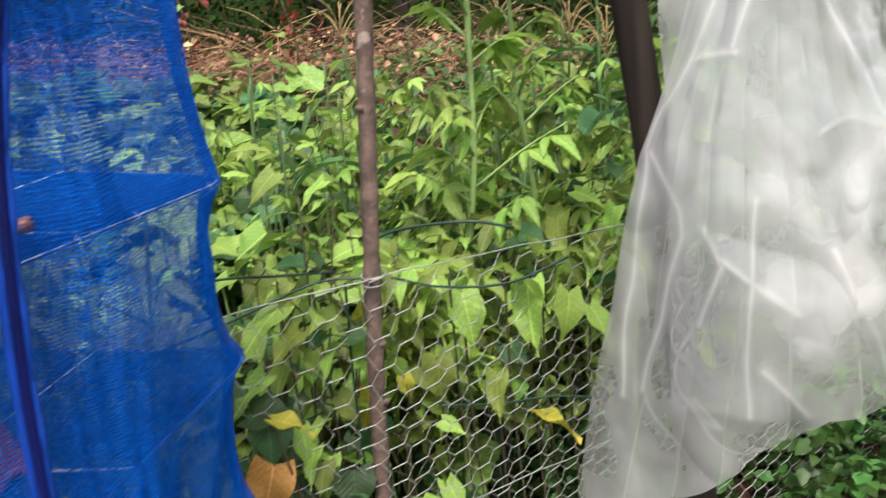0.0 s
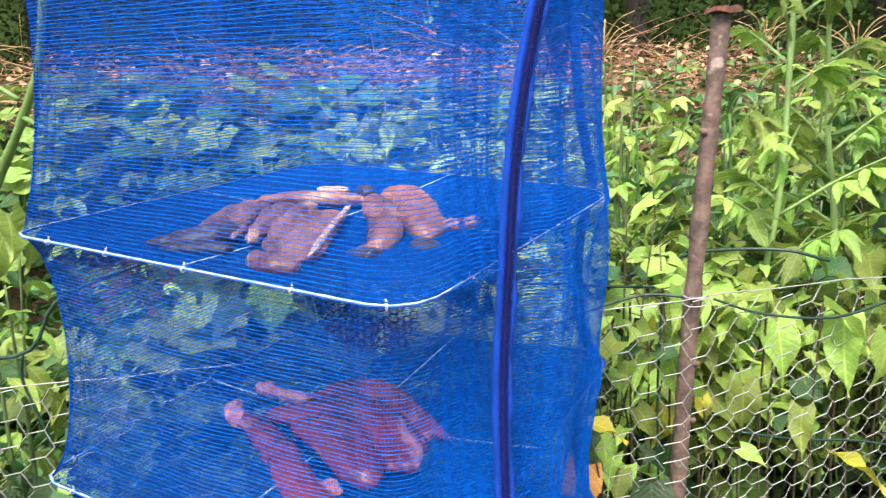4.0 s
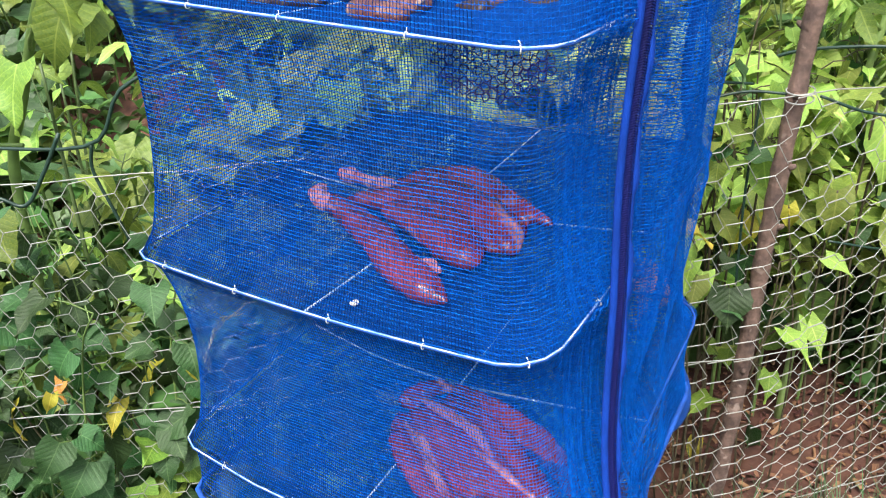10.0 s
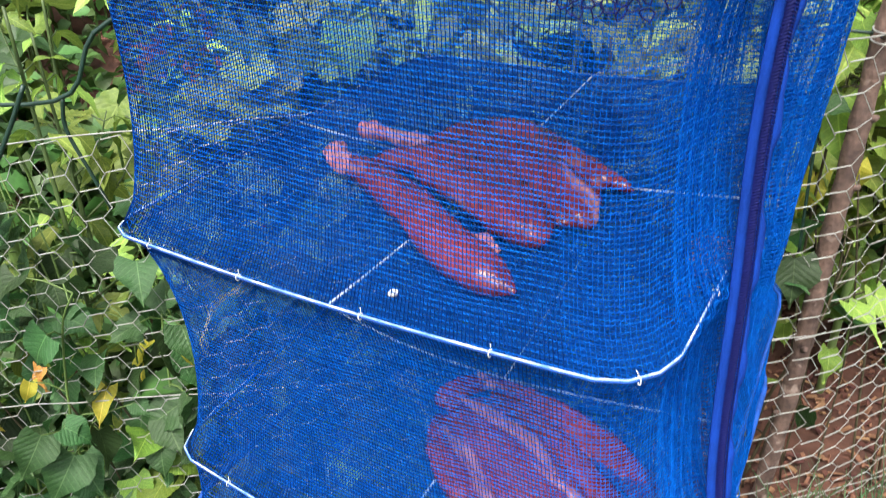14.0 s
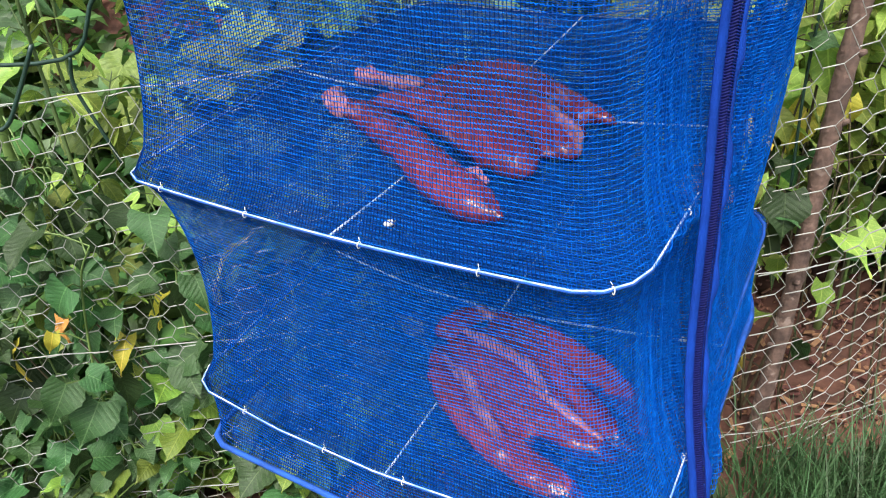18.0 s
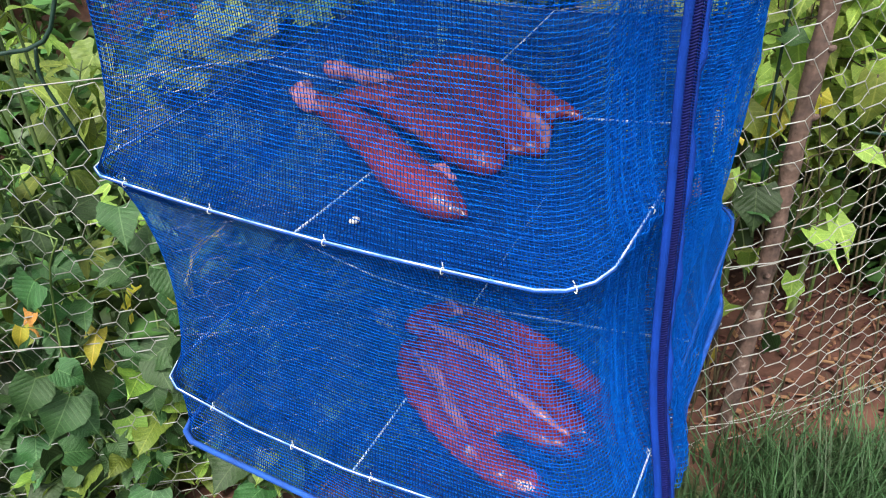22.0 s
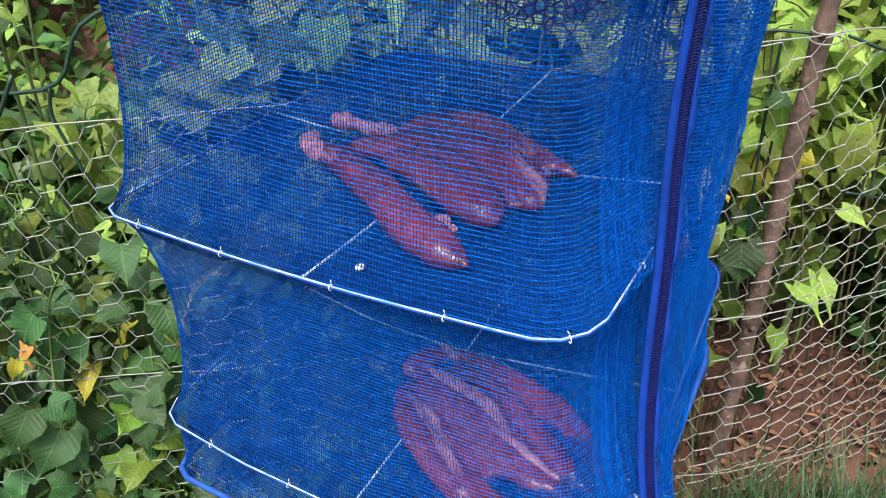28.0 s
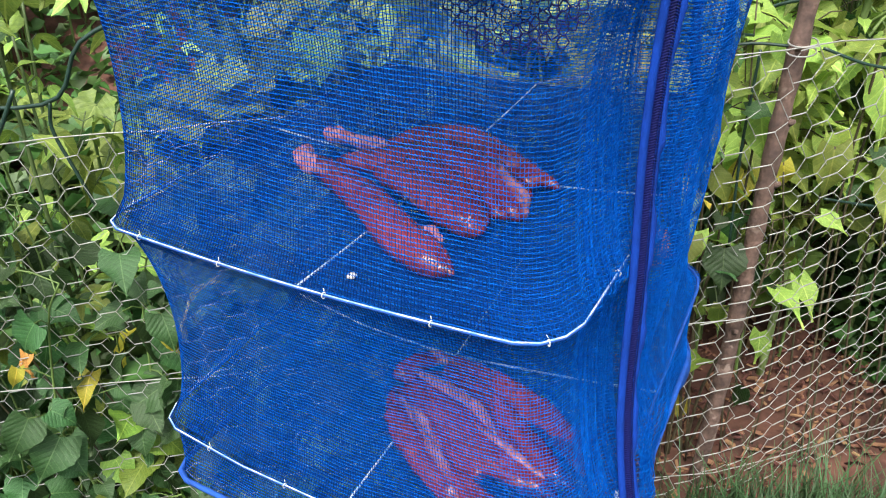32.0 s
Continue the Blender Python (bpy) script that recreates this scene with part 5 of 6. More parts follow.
def great_weed(line, branches):
    """A tall weed with a thick pale stem, long slanting leaf stalks and toothed three-part leaves."""
    root = thing("tall_weed", "tall pale-stemmed weed with toothed three-part leaves behind the fence", "plant", "tall weeds")
    t = Tubes()
    main = curve_points(line, 40)
    t.strand(main, lambda u: 0.0078 - 0.004 * u + 0.0012 * math.sin(u * 75) ** 12, 9)
    for k in range(branches):
        u = 0.22 + 0.76 * (k + random.random() * 0.6) / branches
        p = main[int(40 * u)]
        w, reach = k * 2.4 + random.uniform(-0.5, 0.5), random.uniform(0.10, 0.24) * (1.15 - 0.75 * u)
        d = Vector((math.cos(w), math.sin(w), 0))
        side = curve_points([p, p + d * reach * 0.55 + Vector((0, 0, reach * 0.38)), p + d * reach + Vector((0, 0, reach * 0.62))], 8)
        t.strand(side, lambda v: 0.0036 - 0.0018 * v, 6)
        for j in (4, 6, 8):
            for sgn in ((-0.9, 0.9) if j < 8 else (0.0,)):
                add_leaf(root, side[j], LOBED, random.uniform(0.055, 0.095) * (1.15 - 0.4 * u), w + sgn + random.uniform(-0.3, 0.3), random.uniform(-10, 45))
    for k in range(6):
        add_leaf(root, main[-1], LOBED, random.uniform(0.05, 0.08), k * 1.05, random.uniform(-50, 5))
    put("stem", t.mesh("stem", M["pale_stem"]), root)


great_weed([(0.455, 1.13, ground_height(0.455, 1.13) - 0.02), (0.474, 1.13, 0.46), (0.50, 1.13, 0.69), (0.524, 1.13, 0.883), (0.531, 1.13, 1.163), (0.534, 1.13, 1.34), (0.53, 1.135, 1.43)], 26)
great_weed([(0.60, 1.32, ground_height(0.6, 1.32) - 0.02), (0.61, 1.31, 0.7), (0.585, 1.3, 1.0), (0.575, 1.3, 1.33)], 18)
great_weed([(0.80, 1.25, ground_height(0.8, 1.25) - 0.02), (0.81, 1.23, 0.6), (0.85, 1.22, 0.85), (0.87, 1.2, 1.05)], 14)
for k in range(10):
    p = along(random.uniform(-1.4, -0.3), random.uniform(0.2, 0.9))
    tall_weed(p.x, p.y, random.uniform(0.6, 1.0), 8, 0.10)
# weed behind the dryer with slim branching stems
tall_weed(-0.18, 0.86, 1.15, 12, 0.10, 0.05, twigs=6)
tall_weed(-0.30, 0.78, 1.0, 10, 0.09, 0.05, twigs=5)
# squash patch
for k in range(78):
    d, q = random.uniform(-2.8, 0.9), random.uniform(0.75, 3.3)
    if d > 0.1 and q < 1.4:
        d -= 1.2
    p = along(d, q)
    squash(p.x, p.y, 12, 0.24, 0.17)
for k in range(26):
    p = along(random.uniform(-1.1, 0.12), random.uniform(0.5, 1.7))
    squash(p.x, p.y, 12, 0.2, 0.15, 0.6)
for k in range(20):
    p = along(random.uniform(-1.3, 0.5), random.uniform(1.7, 2.9))
    squash(p.x, p.y, 12, 0.22, 0.18, 0.5)
# corn
for x, y, h in ((0.95, 1.75, 1.1), (1.12, 2.1, 1.2), (0.78, 1.95, 0.95), (1.45, 1.6, 1.5), (1.62, 1.9, 1.6), (1.85, 1.75, 1.55), (1.5, 2.2, 1.5), (2.05, 2.3, 1.6),
                (1.75, 1.45, 1.35), (2.2, 1.9, 1.6), (1.3, 1.85, 1.3), (0.2, 2.9, 0.75), (0.75, 3.0, 0.85), (0.95, 2.7, 0.9), (0.55, 2.6, 0.7), (2.0, 1.6, 1.5), (2.35, 2.15, 1.7), (2.5, 2.5, 1.7), (1.6, 1.62, 1.6), (1.42, 1.42, 1.3), (2.7, 2.3, 1.6), (1.9, 2.6, 1.6), (2.6, 2.0, 1.6), (2.9, 2.6, 1.7), (2.3, 2.9, 1.6), (3.1, 3.0, 1.7), (2.75, 3.3, 1.7), (3.4, 2.6, 1.7), (2.2, 1.75, 1.5), (3.3, 3.5, 1.7), (1.7, 2.95, 1.5)):
    if behind(x, y) < 0.5:  # clear of the fence
        x, y = x + 0.2, y + 0.46
    if x > 0.92:
        y = max(y, 1.244 + (x - 0.923) * 0.964 + 0.55)
    corn(x, y, h)


for d, q, h in ((1.42, 0.6, 1.45), (1.7, 0.6, 1.6), (1.55, 0.75, 1.6), (2.0, 0.6, 1.6), (1.85, 0.8, 1.7), (2.3, 0.7, 1.7), (1.62, 1.0, 1.6), (2.15, 1.0, 1.7), (1.95, 1.2, 1.7), (2.5, 1.0, 1.7), (1.3, 0.85, 1.5), (1.3, 0.5, 1.6), (0.62, 0.62, 0.95), (0.85, 0.75, 1.05), (0.45, 0.8, 0.9)):
    p = along(d, q)
    corn(p.x, p.y, h, h > 1.4)


def near_bed():
    d, q = random.uniform(-2.2, 3.2), random.uniform(0.06, 1.4)
    if -0.2 < d < 0.9 and q < 0.65:
        return None
    p = along(d, q)
    z = ground_height(p.x, p.y) + random.uniform(0.0, 0.5 if d > 0.1 or q < 0.3 else 0.3) * random.random() ** 0.4
    p = Vector((p.x, p.y, z))
    return p if allowed(p) else None


leaf_mass("undergrowth", "dense green undergrowth leaves behind the fence", "undergrowth", 14000, near_bed, 0.07, M["leafy"])


def right_bed():
    d = random.uniform(0.5, 3.6)
    p = along(d, random.uniform(0.06 if d < 0.9 else -0.2, 0.7))
    return Vector((p.x, p.y, ground_height(p.x, p.y) + random.uniform(0.0, 0.45 if d < 0.9 else 0.7) * random.random()))


leaf_mass("undergrowth", "tangled green leaves at the foot of the corn", "undergrowth", 16000, right_bed, 0.04, M["leafy"])


def far_bed():
    p = along(random.uniform(-4.5, 7.0), random.uniform(0.9, 3.7))
    return Vector((p.x, p.y, ground_height(p.x, p.y) + random.uniform(0.0, 0.3)))


leaf_mass("undergrowth", "mixed green garden growth on the rising bed", "undergrowth", 16000, far_bed, 0.07, M["leafy"])


# ---- dry brush pile ----
def build_brush():
    t = Tubes()
    for k in range(3600):
        p = along(random.uniform(-4.2, 3.2), random.uniform(2.9, 4.3))
        g = ground_height(p.x, p.y)
        z = g + random.uniform(0.0, 0.42) * random.random() ** 0.5
        w, up = random.uniform(0, 6.28), random.uniform(-0.15, 0.5)
        n = random.uniform(0.12, 0.6)
        d = Vector((math.cos(w), math.sin(w), up)) * n
        t.strand([(p.x, p.y, z), Vector((p.x, p.y, z)) + d * 0.5 + Vector((0, 0, 0.03)), Vector((p.x, p.y, z)) + d], random.uniform(0.0008, 0.003), 4)
    tagged(put("brush_pile", t.mesh("brush_pile", M["straw"]), None, "pile of dry brown sticks and stalks", "stuff"), category="brush pile")

    def dry():
        p = along(random.uniform(-4.2, 3.2), random.uniform(2.8, 4.4))
        return Vector((p.x, p.y, ground_height(p.x, p.y) + random.uniform(0.0, 0.40)))

    leaf_mass("dry_leaves", "withered brown leaves in the brush pile", "dry leaves", 3000, dry, 0.045, M["straw"])


build_brush()


# ---- woods behind ----
def tree(x, y, height, crown):
    g = ground_height(x, y)
    root = thing("tree", "dark leafy tree at the edge of the woods", "tree", "woodland trees")
    t = Tubes()
    lean = random.uniform(-0.3, 0.3)
    line = curve_points([(x, y, g - 0.2), (x + lean * 0.4, y, g + height * 0.5), (x + lean, y, g + height)], 14)
    t.strand(line, lambda u: 0.14 * (1 - 0.75 * u), 9)
    tips = []
    for k in range(12):
        p = line[random.randint(3, 13)]
        w, n = random.uniform(0, 6.28), random.uniform(0.6, 1.6)
        q = p + Vector((math.cos(w) * n, math.sin(w) * n, random.uniform(-0.1, 0.7)))
        t.strand([p, (p + q) / 2 + Vector((0, 0, 0.1)), q], lambda u: 0.035 * (1 - 0.8 * u), 5)
        tips += [q, (p + q) / 2]
    put("trunk", t.mesh("trunk", M["trunk"]), root)
    v, f = [], []
    for k in range(crown):
        c = random.choice(tips)
        p = c + Vector((random.gauss(0, 0.4), random.gauss(0, 0.4), random.gauss(0, 0.32)))
        m = leaf_pose(p, random.uniform(0, 6.28), random.uniform(0.04, 0.085), random.uniform(-10, 60), random.uniform(-40, 40))
        b = len(v)
        v += [m @ Vector(q) for q in ((0, 0, 0), (0.35, 0.45, 0.05), (0, 1, -0.1), (-0.35, 0.45, 0.05))]
        f += [(b, b + 1, b + 2), (b, b + 2, b + 3)]
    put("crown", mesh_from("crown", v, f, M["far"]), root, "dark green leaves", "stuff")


random.seed(8)
for k in range(24):
    w, r = radians(15 + 185 * (k + random.random() * 0.7) / 24), random.uniform(6.3, 9.5)
    tree(r * math.cos(w), r * math.sin(w), random.uniform(3.2, 5.0), 3800)


def wood_floor():
    w, r = radians(random.uniform(10, 205)), random.uniform(5.4, 9.5)
    x, y = r * math.cos(w), r * math.sin(w)
    return Vector((x, y, ground_height(x, y) + 2.6 * random.random() ** 1.6))


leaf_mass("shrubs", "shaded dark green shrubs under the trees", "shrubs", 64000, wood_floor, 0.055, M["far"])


def build_shed():
    """A grey clapboard shed beyond the corn."""
    shed = thing("shed", "weathered grey clapboard shed beyond the corn", "shed")
    x0, y0 = 2.55, 5.0
    g = ground_height(x0, y0) - 0.1
    for k in range(16):
        z = g + 0.12 * k
        v = [(x0, y0 - 0.024, z), (x0 + 2.6, y0 - 0.024, z), (x0 + 2.6, y0, z), (x0, y0, z), (x0, y0 - 0.006, z + 0.135), (x0 + 2.6, y0 - 0.006, z + 0.135), (x0 + 2.6, y0 + 0.01, z + 0.135), (x0, y0 + 0.01, z + 0.135)]
        put("clapboard", mesh_from("clapboard", v, [(0, 1, 5, 4), (2, 3, 7, 6), (0, 3, 2, 1), (4, 5, 6, 7), (1, 2, 6, 5), (0, 4, 7, 3)], M["board"], False), shed)
    top = g + 0.12 * 16
    for name, lo, hi, mat in (("corner_board", (x0 + 0.28, y0 - 0.05, g), (x0 + 0.36, y0 - 0.026, top), "post"), ("back_wall", (x0, y0 + 0.02, g), (x0 + 2.6, y0 + 1.6, top), "board"), ("roof", (x0 - 0.15, y0 - 0.2, top + 0.02), (x0 + 2.8, y0 + 1.8, top + 0.08), "post")):
        bm = bmesh.new()
        bmesh.ops.create_cube(bm, size=1.0)
        for v in bm.verts:
            v.co = Vector([lo[i] + (hi[i] - lo[i]) * (v.co[i] + 0.5) for i in range(3)])
        me = bpy.data.meshes.new(name)
        bm.to_mesh(me)
        bm.free()
        me.materials.append(M[mat])
        put(name, me, shed)


build_shed()


def build_backdrop():
    v, f = [], []
    n = 96
    for j in range(9):
        for i in range(n):
            w = 2 * math.pi * i / n
            side = 0.5 + 0.5 * math.cos(w - 2.15)
            r = 15 + 3 * (1 - side) + 1.2 * noise.noise((math.cos(w) * 6, math.sin(w) * 6, j * 0.9))
            v.append((r * math.cos(w), r * math.sin(w), -0.5 + (1.5 + 5.5 * side) * j / 8 + 0.5 * noise.noise((math.cos(w) * 9, math.sin(w) * 9, j))))
    for j in range(8):
        for i in range(n):
            a, b = j * n + i, j * n + (i + 1) % n
            f.append((a, b, b + n, a + n))
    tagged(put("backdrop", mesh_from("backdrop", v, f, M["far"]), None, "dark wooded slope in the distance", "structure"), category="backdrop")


build_backdrop()


# ---- ground cover ----
def build_grass():
    random.seed(21)

    def blades(name, label, count, spot, tall):
        v, f = [], []
        for _ in range(count):
            x, y = spot()
            g = ground_height(x, y)
            w, h = random.uniform(0, 6.28), tall * random.uniform(0.4, 1.2)
            bend = random.uniform(0.1, 0.7) * h
            half = random.uniform(0.0012, 0.0026)
            b = len(v)
            for i in range(4):
                u = i / 3
                cx, cy = x + math.cos(w) * bend * u * u, y + math.sin(w) * bend * u * u
                s = half * (1 - 0.85 * u)
                v += [(cx - math.sin(w) * s, cy + math.cos(w) * s, g + h * u * (1 - 0.15 * u)), (cx + math.sin(w) * s, cy - math.cos(w) * s, g + h * u * (1 - 0.15 * u))]
            for i in range(3):
                f.append((b + 2 * i, b + 2 * i + 1, b + 2 * i + 3, b + 2 * i + 2))
        tagged(put(name, mesh_from(name, v, f, M["grass"]), None, label, "stuff"), category="grass")

    def tuft():
        c = random.choice(((0.52, 0.62), (0.60, 0.66), (0.66, 0.68), (0.58, 0.56), (0.70, 0.70), (0.50, 0.56), (0.62, 0.58), (0.68, 0.62)))
        return c[0] + random.gauss(0, 0.045), c[1] + random.gauss(0, 0.04)

    def lawn():
        while True:
            x, y = random.gauss(0.8, 0.9), random.gauss(0.4, 0.8)
            if behind(x, y) < -0.02:
                return x, y

    blades("grass", "tall green grass tufts at the foot of the fence", 1100, tuft, 0.16)
    blades("grass", "short green lawn in front of the fence", 30000, lawn, 0.07)


build_grass()


def build_mulch():
    random.seed(31)
    v, f = [], []
    for _ in range(5200):
        p = along(random.uniform(-0.8, 1.6), random.uniform(-0.02, 1.0))
        g = ground_height(p.x, p.y)
        m = Matrix.Translation((p.x, p.y, g + random.uniform(0.004, 0.016))) @ Euler((random.gauss(0, 0.4), random.gauss(0, 0.4), random.uniform(0, 6.28))).to_matrix().to_4x4()
        a, c, h = random.uniform(0.004, 0.013) * (1 + random.random() ** 6), random.uniform(0.0015, 0.0045), random.uniform(0.001, 0.002)
        b = len(v)
        v += [m @ Vector((sx * a * (1 if sz < 0 else 0.8), sy * c, sz * h)) for sz in (-1, 1) for sy in (-1, 1) for sx in (-1, 1)]
        f += [tuple(b + k for k in q) for q in ((0, 2, 3, 1), (4, 5, 7, 6), (0, 1, 5, 4), (2, 6, 7, 3), (0, 4, 6, 2), (1, 3, 7, 5))]
    tagged(put("mulch", mesh_from("mulch", v, f, M["chip"], False), None, "reddish bark mulch and dry leaf litter on the soil", "stuff"), category="mulch")


build_mulch()


# ---- single plants and leaves that stand out ----
random.seed(77)


def tomato_plant():
    root = thing("tomato_plant", "tomato plant with a thick pale green stem and unripe fruit", "tomato plant")
    y0 = 0.32
    t = Tubes()
    main = curve_points([(-0.90, 0.34, ground_height(-0.9, 0.34) - 0.02), (-0.866, y0, 0.50), (-0.764, y0, 0.707), (-0.627, y0, 0.903), (-0.504, y0, 1.042), (-0.44, y0, 1.135), (-0.40, y0, 1.3)], 36)
    t.strand(main, lambda u: 0.011 * (1 - 0.55 * u) + 0.0015 * math.sin(u * 40) ** 8, 9)
    branches = [[(-0.504, y0, 1.042), (-0.41, 0.30, 1.021), (-0.311, 0.29, 1.003)], [(-0.51, y0, 1.07), (-0.60, 0.3, 1.12), (-0.70, 0.28, 1.17)],
                [(-0.70, y0, 0.80), (-0.6, 0.27, 0.83), (-0.50, 0.24, 0.87), (-0.44, 0.25, 0.90)], [(-0.74, y0, 0.74), (-0.84, 0.28, 0.76), (-0.95, 0.25, 0.80)],
                [(-0.80, y0, 0.62), (-0.92, 0.27, 0.62), (-1.0, 0.24, 0.64)], [(-0.60, y0, 0.93), (-0.68, 0.3, 0.98), (-0.78, 0.27, 0.99)]]
    for b in branches:
        t.strand(curve_points(b, 10), lambda u: 0.0045 * (1 - 0.5 * u), 6)
    put("stem", t.mesh("stem", M["stem"]), root)
    for p, size, toward, pitch in (((-0.352, 0.27, 1.03), 0.075, 1.3, -55), ((-0.443, 0.24, 0.90), 0.11, -0.25, 20), ((-0.80, 0.25, 0.76), 0.13, -1.9, 40), ((-0.30, 0.27, 1.03), 0.085, 1.7, -50),
                                   ((-0.80, 0.27, 0.95), 0.12, -2.3, 30), ((-0.87, 0.27, 0.88), 0.11, -2.6, 20), ((-0.647, 0.25, 0.94), 0.09, -1.2, 35), ((-0.62, 0.25, 0.79), 0.11, -1.4, 60),
                                   ((-0.46, 0.25, 0.88), 0.1, -1.0, 75), ((-0.42, 0.26, 0.89), 0.085, 0.2, 50), ((-0.55, 0.24, 0.85), 0.07, 0.9, -10), ((-0.72, 0.26, 0.99), 0.1, -2.0, 40),
                                   ((-0.95, 0.24, 0.8), 0.12, -2.4, 35), ((-1.0, 0.24, 0.64), 0.12, -1.5, 50), ((-0.69, 0.27, 1.17), 0.1, 2.8, 10)):
        add_leaf(root, Vector(p), HEARTS[:4], size, toward, pitch)
    bm = bmesh.new()
    bmesh.ops.create_uvsphere(bm, u_segments=24, v_segments=14, radius=0.028)
    for v in bm.verts:
        w = math.atan2(v.co.y, v.co.x)
        v.co *= 1 + 0.035 * math.cos(5 * w) * (1 - abs(v.co.z) / 0.028)
        v.co.z *= 0.8
        if v.co.z > 0.015:
            v.co.z -= (v.co.z - 0.015) * 0.7
    me = bpy.data.meshes.new("fruit")
    bm.to_mesh(me)
    bm.free()
    me.materials.append(M["tomato"])
    me.polygons.foreach_set("use_smooth", [True] * len(me.polygons))
    put("fruit", me, root, "round unripe green tomato", m=pose(-0.699, 0.3, 1.125))
    t = Tubes()
    t.strand(curve_points([(-0.699, 0.3, 1.146), (-0.69, 0.3, 1.165), (-0.66, 0.3, 1.155)], 8), 0.003, 6)
    for k in range(5):
        w = k * 1.257
        t.strand([(-0.699, 0.3, 1.146), (-0.699 + 0.012 * math.cos(w), 0.3 + 0.012 * math.sin(w), 1.149), (-0.699 + 0.02 * math.cos(w), 0.3 + 0.02 * math.sin(w), 1.144)], lambda u: 0.0025 * (1 - 0.8 * u), 5)
    put("fruit_stalk", t.mesh("fruit_stalk", M["stem"]), root)


tomato_plant()


def fallen(p, meshes, size, toward, pitch, label):
    """A single coloured leaf on its own withered stalk."""
    root = thing("withered_vine", label, "vine", "withered vines")
    p = Vector(p)
    t = Tubes()
    g = ground_height(p.x, p.y)
    t.strand(curve_points([(p.x + 0.03, p.y + 0.06, g - 0.01), (p.x + 0.035, p.y + 0.05, (g + p.z) / 2), p], 12), 0.0016, 5)
    put("stem", t.mesh("stem", M["vine"]), root)
    put("leaf", random.choice(meshes), root, m=leaf_pose(p, toward, size, pitch, random.uniform(-20, 20)))


fallen((0.33, 0.60, 0.51), ORANGES, 0.085, -1.2, 65, "withered vine with one orange leaf behind the net")
fallen((0.345, 0.585, 0.585), YELLOWS, 0.06, 0.2, 10, "thin vine with a yellow leaf behind the net")
fallen((0.405, 0.80, 0.545), YELLOWS, 0.085, -1.5, 80, "thin vine with a hanging yellow leaf by the stick")
fallen((0.455, 0.82, 0.56), YELLOWS, 0.05, -1.2, 80, "thin vine with a small yellow leaf by the stick")
fallen((0.645, 0.93, 0.455), YELLOWS, 0.09, 0.1, 15, "thin vine with a broad yellow leaf")
fallen((0.365, 0.80, 0.10), YELLOWS, 0.05, -1.5, 70, "thin vine with a low yellow leaf")
fallen((-0.315, 0.262, 0.36), YELLOWS, 0.085, -0.7, 72, "vine with a spotted yellow leaf on the fence")
fallen((-0.60, 0.10, 0.25), YELLOWS, 0.06, -1.5, 50, "vine with a crumpled yellow leaf on the fence")
fallen((-0.43, 0.19, 0.26), YELLOWS, 0.06, -1.0, 40, "vine with a pale yellow leaf on the fence")
fallen((-0.50, 0.14, 0.30), ORANGES, 0.04, -1.6, 60, "vine with a small brown leaf on the fence")

# long pale leaves hanging just behind the fence beside the stick
for x, y, z, size, w, pitch in ((0.56, 0.83, 0.70, 0.15, -1.0, 75), (0.62, 0.88, 0.72, 0.13, 0.5, 25), (0.67, 0.95, 0.73, 0.12, 0.3, -10), (0.65, 0.92, 0.69, 0.17, -1.9, 70), (0.71, 0.97, 0.66, 0.13, -0.9, 70),
                             (0.55, 0.80, 0.745, 0.12, 3.0, 10), (0.37, 0.70, 0.74, 0.13, 3.3, 15), (0.33, 0.67, 0.72, 0.14, -2.0, 30), (0.30, 0.66, 0.62, 0.12, -2.2, 35), (0.42, 0.75, 0.66, 0.13, -1.7, 75),
                             (0.52, 0.80, 0.60, 0.12, -1.2, 80), (0.60, 0.87, 0.55, 0.11, -1.8, 55), (0.74, 1.02, 0.62, 0.12, -0.6, 50), (0.79, 1.05, 0.7, 0.12, -0.3, 20)):
    root = thing("vine", "climbing vine with a long pale green leaf", "vine", "fence vines")
    t = Tubes()
    p = Vector((x, y, z))
    g = ground_height(x, y)
    t.strand(curve_points([(x + 0.02, y + 0.07, g - 0.01), (x - 0.01, y + 0.06, z * 0.6), p], 12), 0.002, 5)
    put("stem", t.mesh("stem", M["vine"]), root)
    put("leaf", PALES[random.choice((1, 2))], root, m=leaf_pose(p, w, size * 0.72, pitch, random.uniform(-15, 15)))

# young corn among the weeds
for k in range(11):
    p = along(random.uniform(-0.1, 1.0), random.uniform(0.4, 1.2))
    corn(p.x, p.y, random.uniform(0.55, 0.85), False)

# low leaves along the foot of the fence
for k in range(26):
    d = -2.0 + 1.6 * k / 26 + random.uniform(-0.03, 0.03)
    p = along(d, random.uniform(0.03, 0.2))
    climber(p.x, p.y, random.uniform(0.14, 0.3), 16, 0.075, 0.12, HEARTS[:2] + HEARTS[4:], low=0.2, label="low vine with broad green leaves at the fence foot")


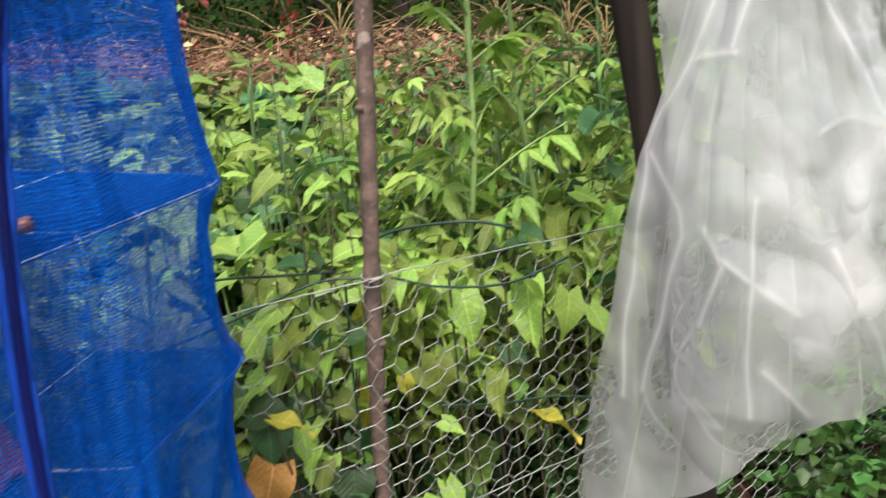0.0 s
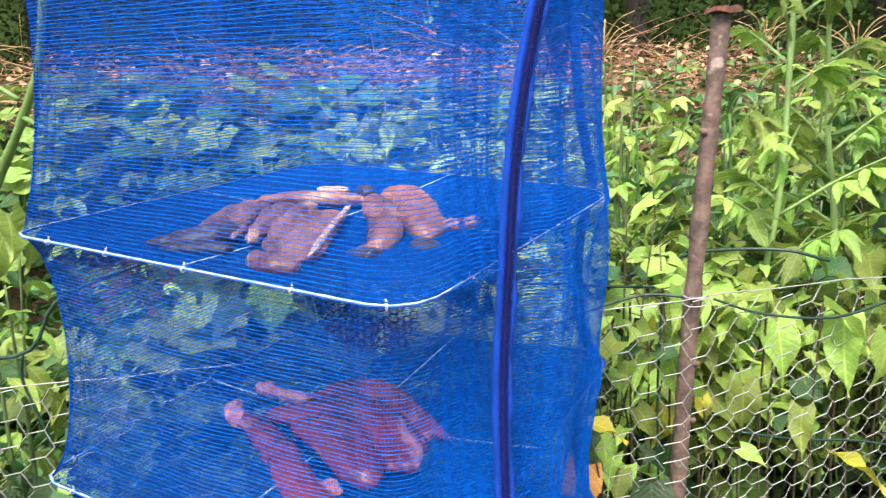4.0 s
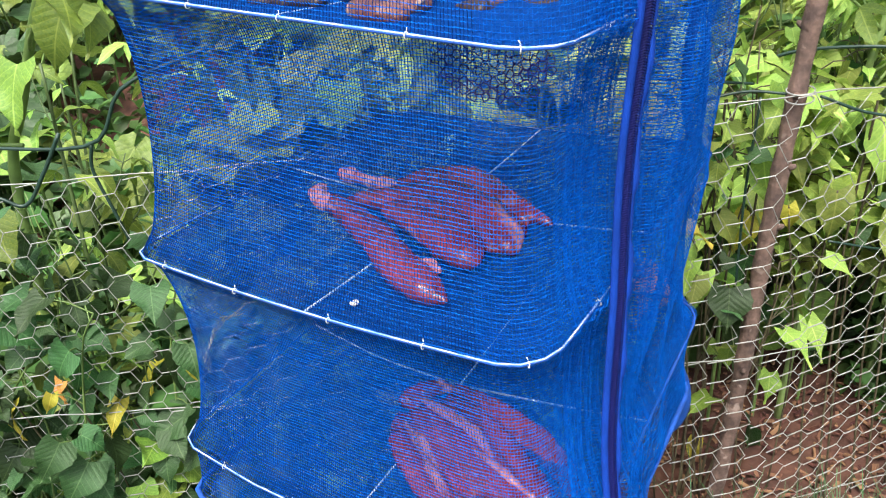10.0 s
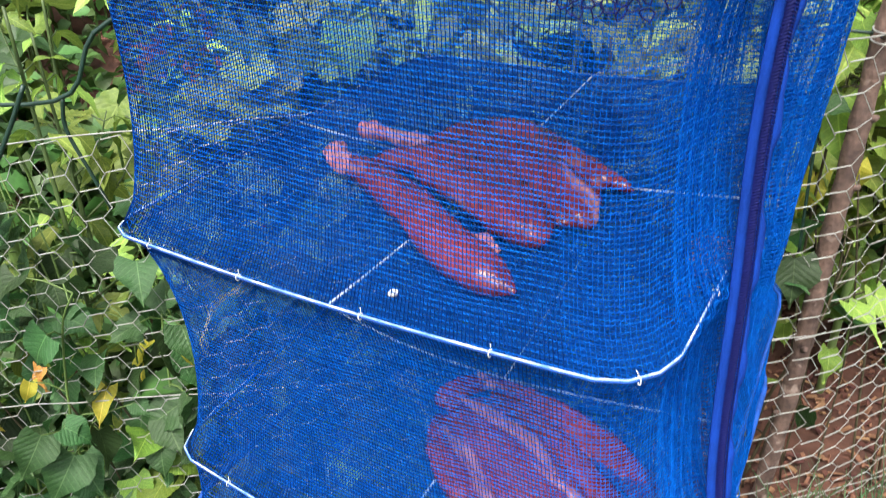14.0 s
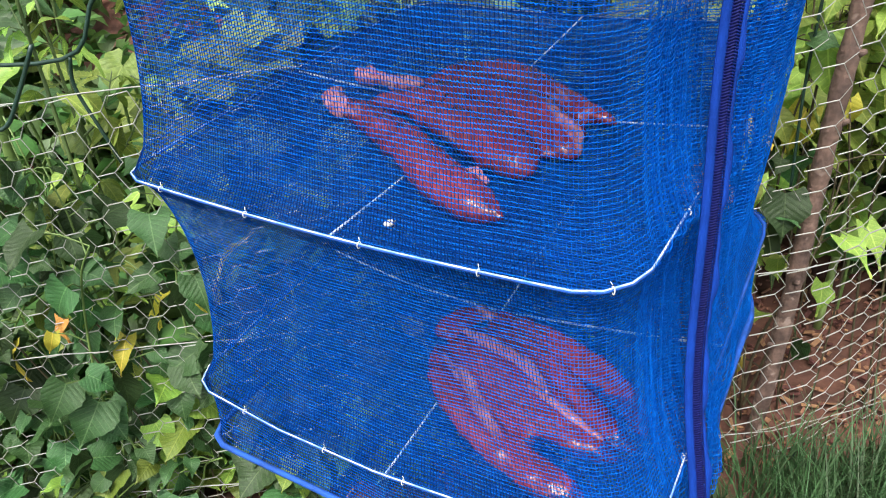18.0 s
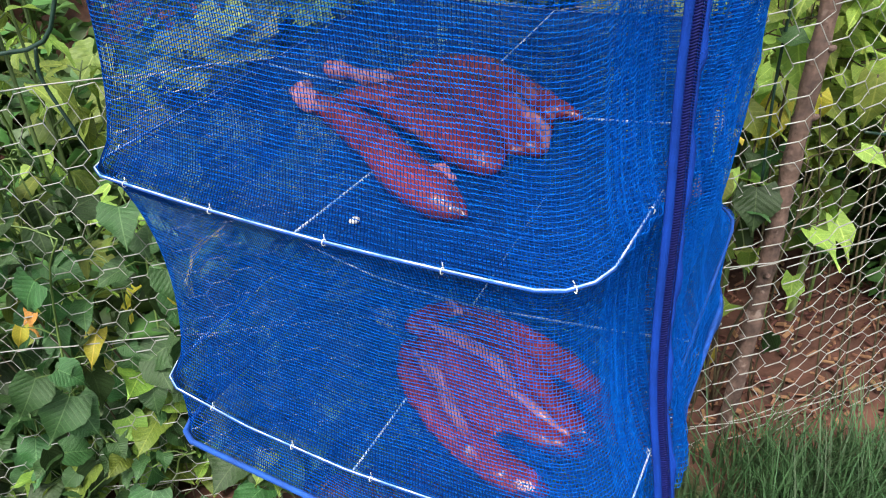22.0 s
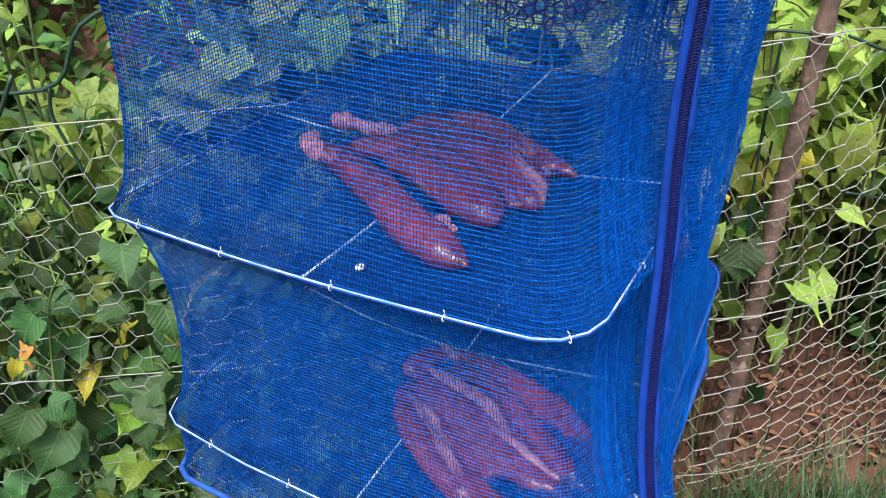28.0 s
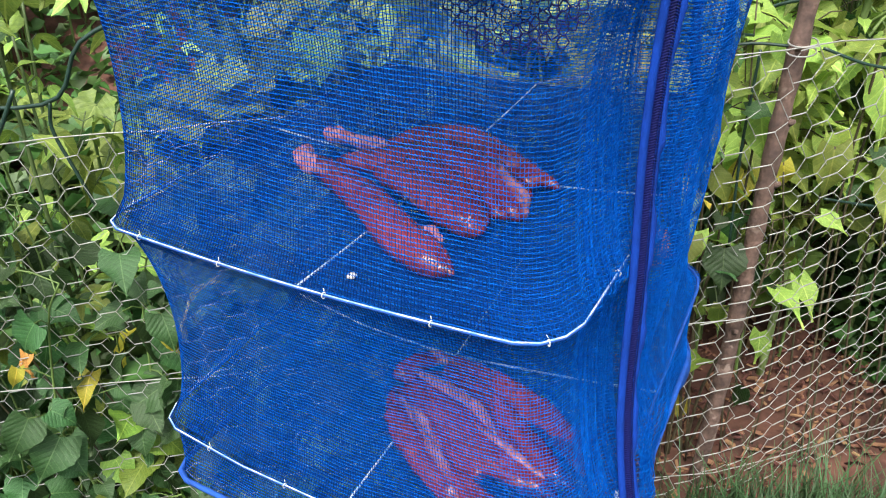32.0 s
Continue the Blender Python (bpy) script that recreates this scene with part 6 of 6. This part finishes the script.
# ---- more garden wire ----
wire_thing([(0.22, 0.66, 0.762), (0.275, 0.66, 0.767), (0.343, 0.66, 0.769), (0.40, 0.72, 0.76)])
wire_thing([(0.243, 0.95, 0.704), (0.348, 0.95, 0.748), (0.42, 0.95, 0.777), (0.547, 0.95, 0.789), (0.62, 0.98, 0.77)], 0.003)
wire_thing([(-0.75, 0.06, 0.655), (-0.672, 0.12, 0.67), (-0.554, 0.13, 0.689), (-0.376, 0.2, 0.70), (-0.322, 0.23, 0.78), (-0.217, 0.3, 0.83)], 0.003)
wire_thing([(-0.376, 0.2, 0.70), (-0.385, 0.2, 0.66), (-0.37, 0.21, 0.60), (-0.36, 0.22, 0.55)], 0.0026)
wire_thing([(0.52, 0.80, 0.52), (0.6, 0.86, 0.50), (0.68, 0.92, 0.49), (0.76, 0.97, 0.47)], 0.0022)
wire_thing([(0.41, 0.73, 0.74), (0.405, 0.735, 0.6), (0.41, 0.73, 0.45)], 0.0022)


# ---- dark lace under the top tray, and crumbs on the middle one ----
def build_lace():
    t = Tubes()
    cell = 0.0062
    for c in range(16):
        for r in range(6):
            x, z = 0.345 + c * cell * 0.87, 0.893 - r * cell - (cell / 2 if c % 2 else 0)
            if r > 1 + 4 * math.sin(math.pi * (c + 1) / 17) or x > 0.43:
                continue
            jig = lambda k: random.uniform(-0.0012, 0.0012)
            y = 0.012 + 0.05 * max(0.0, x - 0.385)
            hexa = [(x + cell * 0.5 * math.cos(w) + jig(0), y, z + cell * 0.5 * math.sin(w) + jig(1)) for w in [math.pi / 3 * k for k in range(6)]]
            t.strand(hexa, 0.0005, 3, closed=True)
    put("lace_patch", t.mesh("lace_patch", M["coil"]), dryer, "dark loose lace netting below the rim", "stuff")


build_lace()


def crumb(p, r, mat, label):
    bm = bmesh.new()
    bmesh.ops.create_icosphere(bm, subdivisions=2, radius=r)
    for v in bm.verts:
        v.co *= 1 + 0.35 * noise.noise(v.co * 150 + Vector(p) * 10)
        v.co.z *= 0.5
    me = bpy.data.meshes.new("crumb")
    bm.to_mesh(me)
    bm.free()
    me.materials.append(mat)
    ob = put("crumb", me, None, label, m=pose(*p))
    tagged(ob, category="crumb", group="crumbs on the tray")


crumb((0.25, 0.024, 0.6825), 0.004, M["thread"], "small pale crumb on the blue tray net")
crumb((0.272, 0.1, 0.6935), 0.009, M["meat_fat"], "pale scrap of fat on the blue tray net")
crumb((0.284, 0.094, 0.692), 0.006, M["meat_fat"], "pale scrap of fat on the blue tray net")
crumb((0.10, 0.06, 0.684), 0.0025, M["meat_red"], "tiny red crumb on the blue tray net")


# ---- red-leaved creeper by the woods and loose corn tassels ----
def red_creeper(x, y):
    g = ground_height(x, y)
    root = thing("red_creeper", "thin creeper with reddish autumn leaves", "creeper")
    t = Tubes()
    line = curve_points([(x, y, g - 0.02), (x + 0.05, y, g + 0.4), (x - 0.03, y, g + 0.8), (x + 0.06, y, g + 1.3)], 20)
    t.strand(line, 0.006, 5)
    put("stem", t.mesh("stem", M["vine"]), root)
    red = leaf_mesh("leaf", M["redleaf"], heart, 1.0, 0.7, 0.3, 0.5, 0.06)
    for k in range(70):
        p = random.choice(line[5:]) + Vector((random.gauss(0, 0.08), random.gauss(0, 0.05), random.gauss(0, 0.05)))
        add_leaf(root, p, [red] if random.random() < 0.75 else HEARTS, random.uniform(0.03, 0.07))


red_creeper(-1.15, 3.8)
red_creeper(-1.9, 3.9)


# ---- poles lying in the squash patch, and corn tassels above the brush ----
random.seed(91)
for d, q, turn, n in ((-1.3, 2.3, 0.1, 1.1), (-0.9, 2.75, -0.15, 1.3), (-1.7, 2.9, 0.3, 1.0), (-0.4, 2.9, 0.05, 1.2), (-2.2, 2.5, 0.2, 1.2)):
    p = along(d, q)
    g = ground_height(p.x, p.y)
    t = Tubes()
    e = Vector((math.cos(0.53 + turn), math.sin(0.53 + turn), 0)) * n
    t.strand(curve_points([(p.x, p.y, g - 0.01), Vector((p.x, p.y, g + 0.12)) + e * 0.5, Vector((p.x, p.y, 0.2 + ground_height(p.x + e.x, p.y + e.y))) + e], 10), lambda u: 0.009 - 0.003 * u, 7)
    tagged(put("cane", t.mesh("cane", M["tassel"]), None, "dry pale cane lying among the squash leaves"), category="cane", group="fallen canes")
for x, y, h in ((-0.18, 2.4, 0.82), (0.53, 2.4, 0.86), (0.42, 2.2, 0.75), (0.75, 2.3, 0.9)):
    corn(x, y, h)
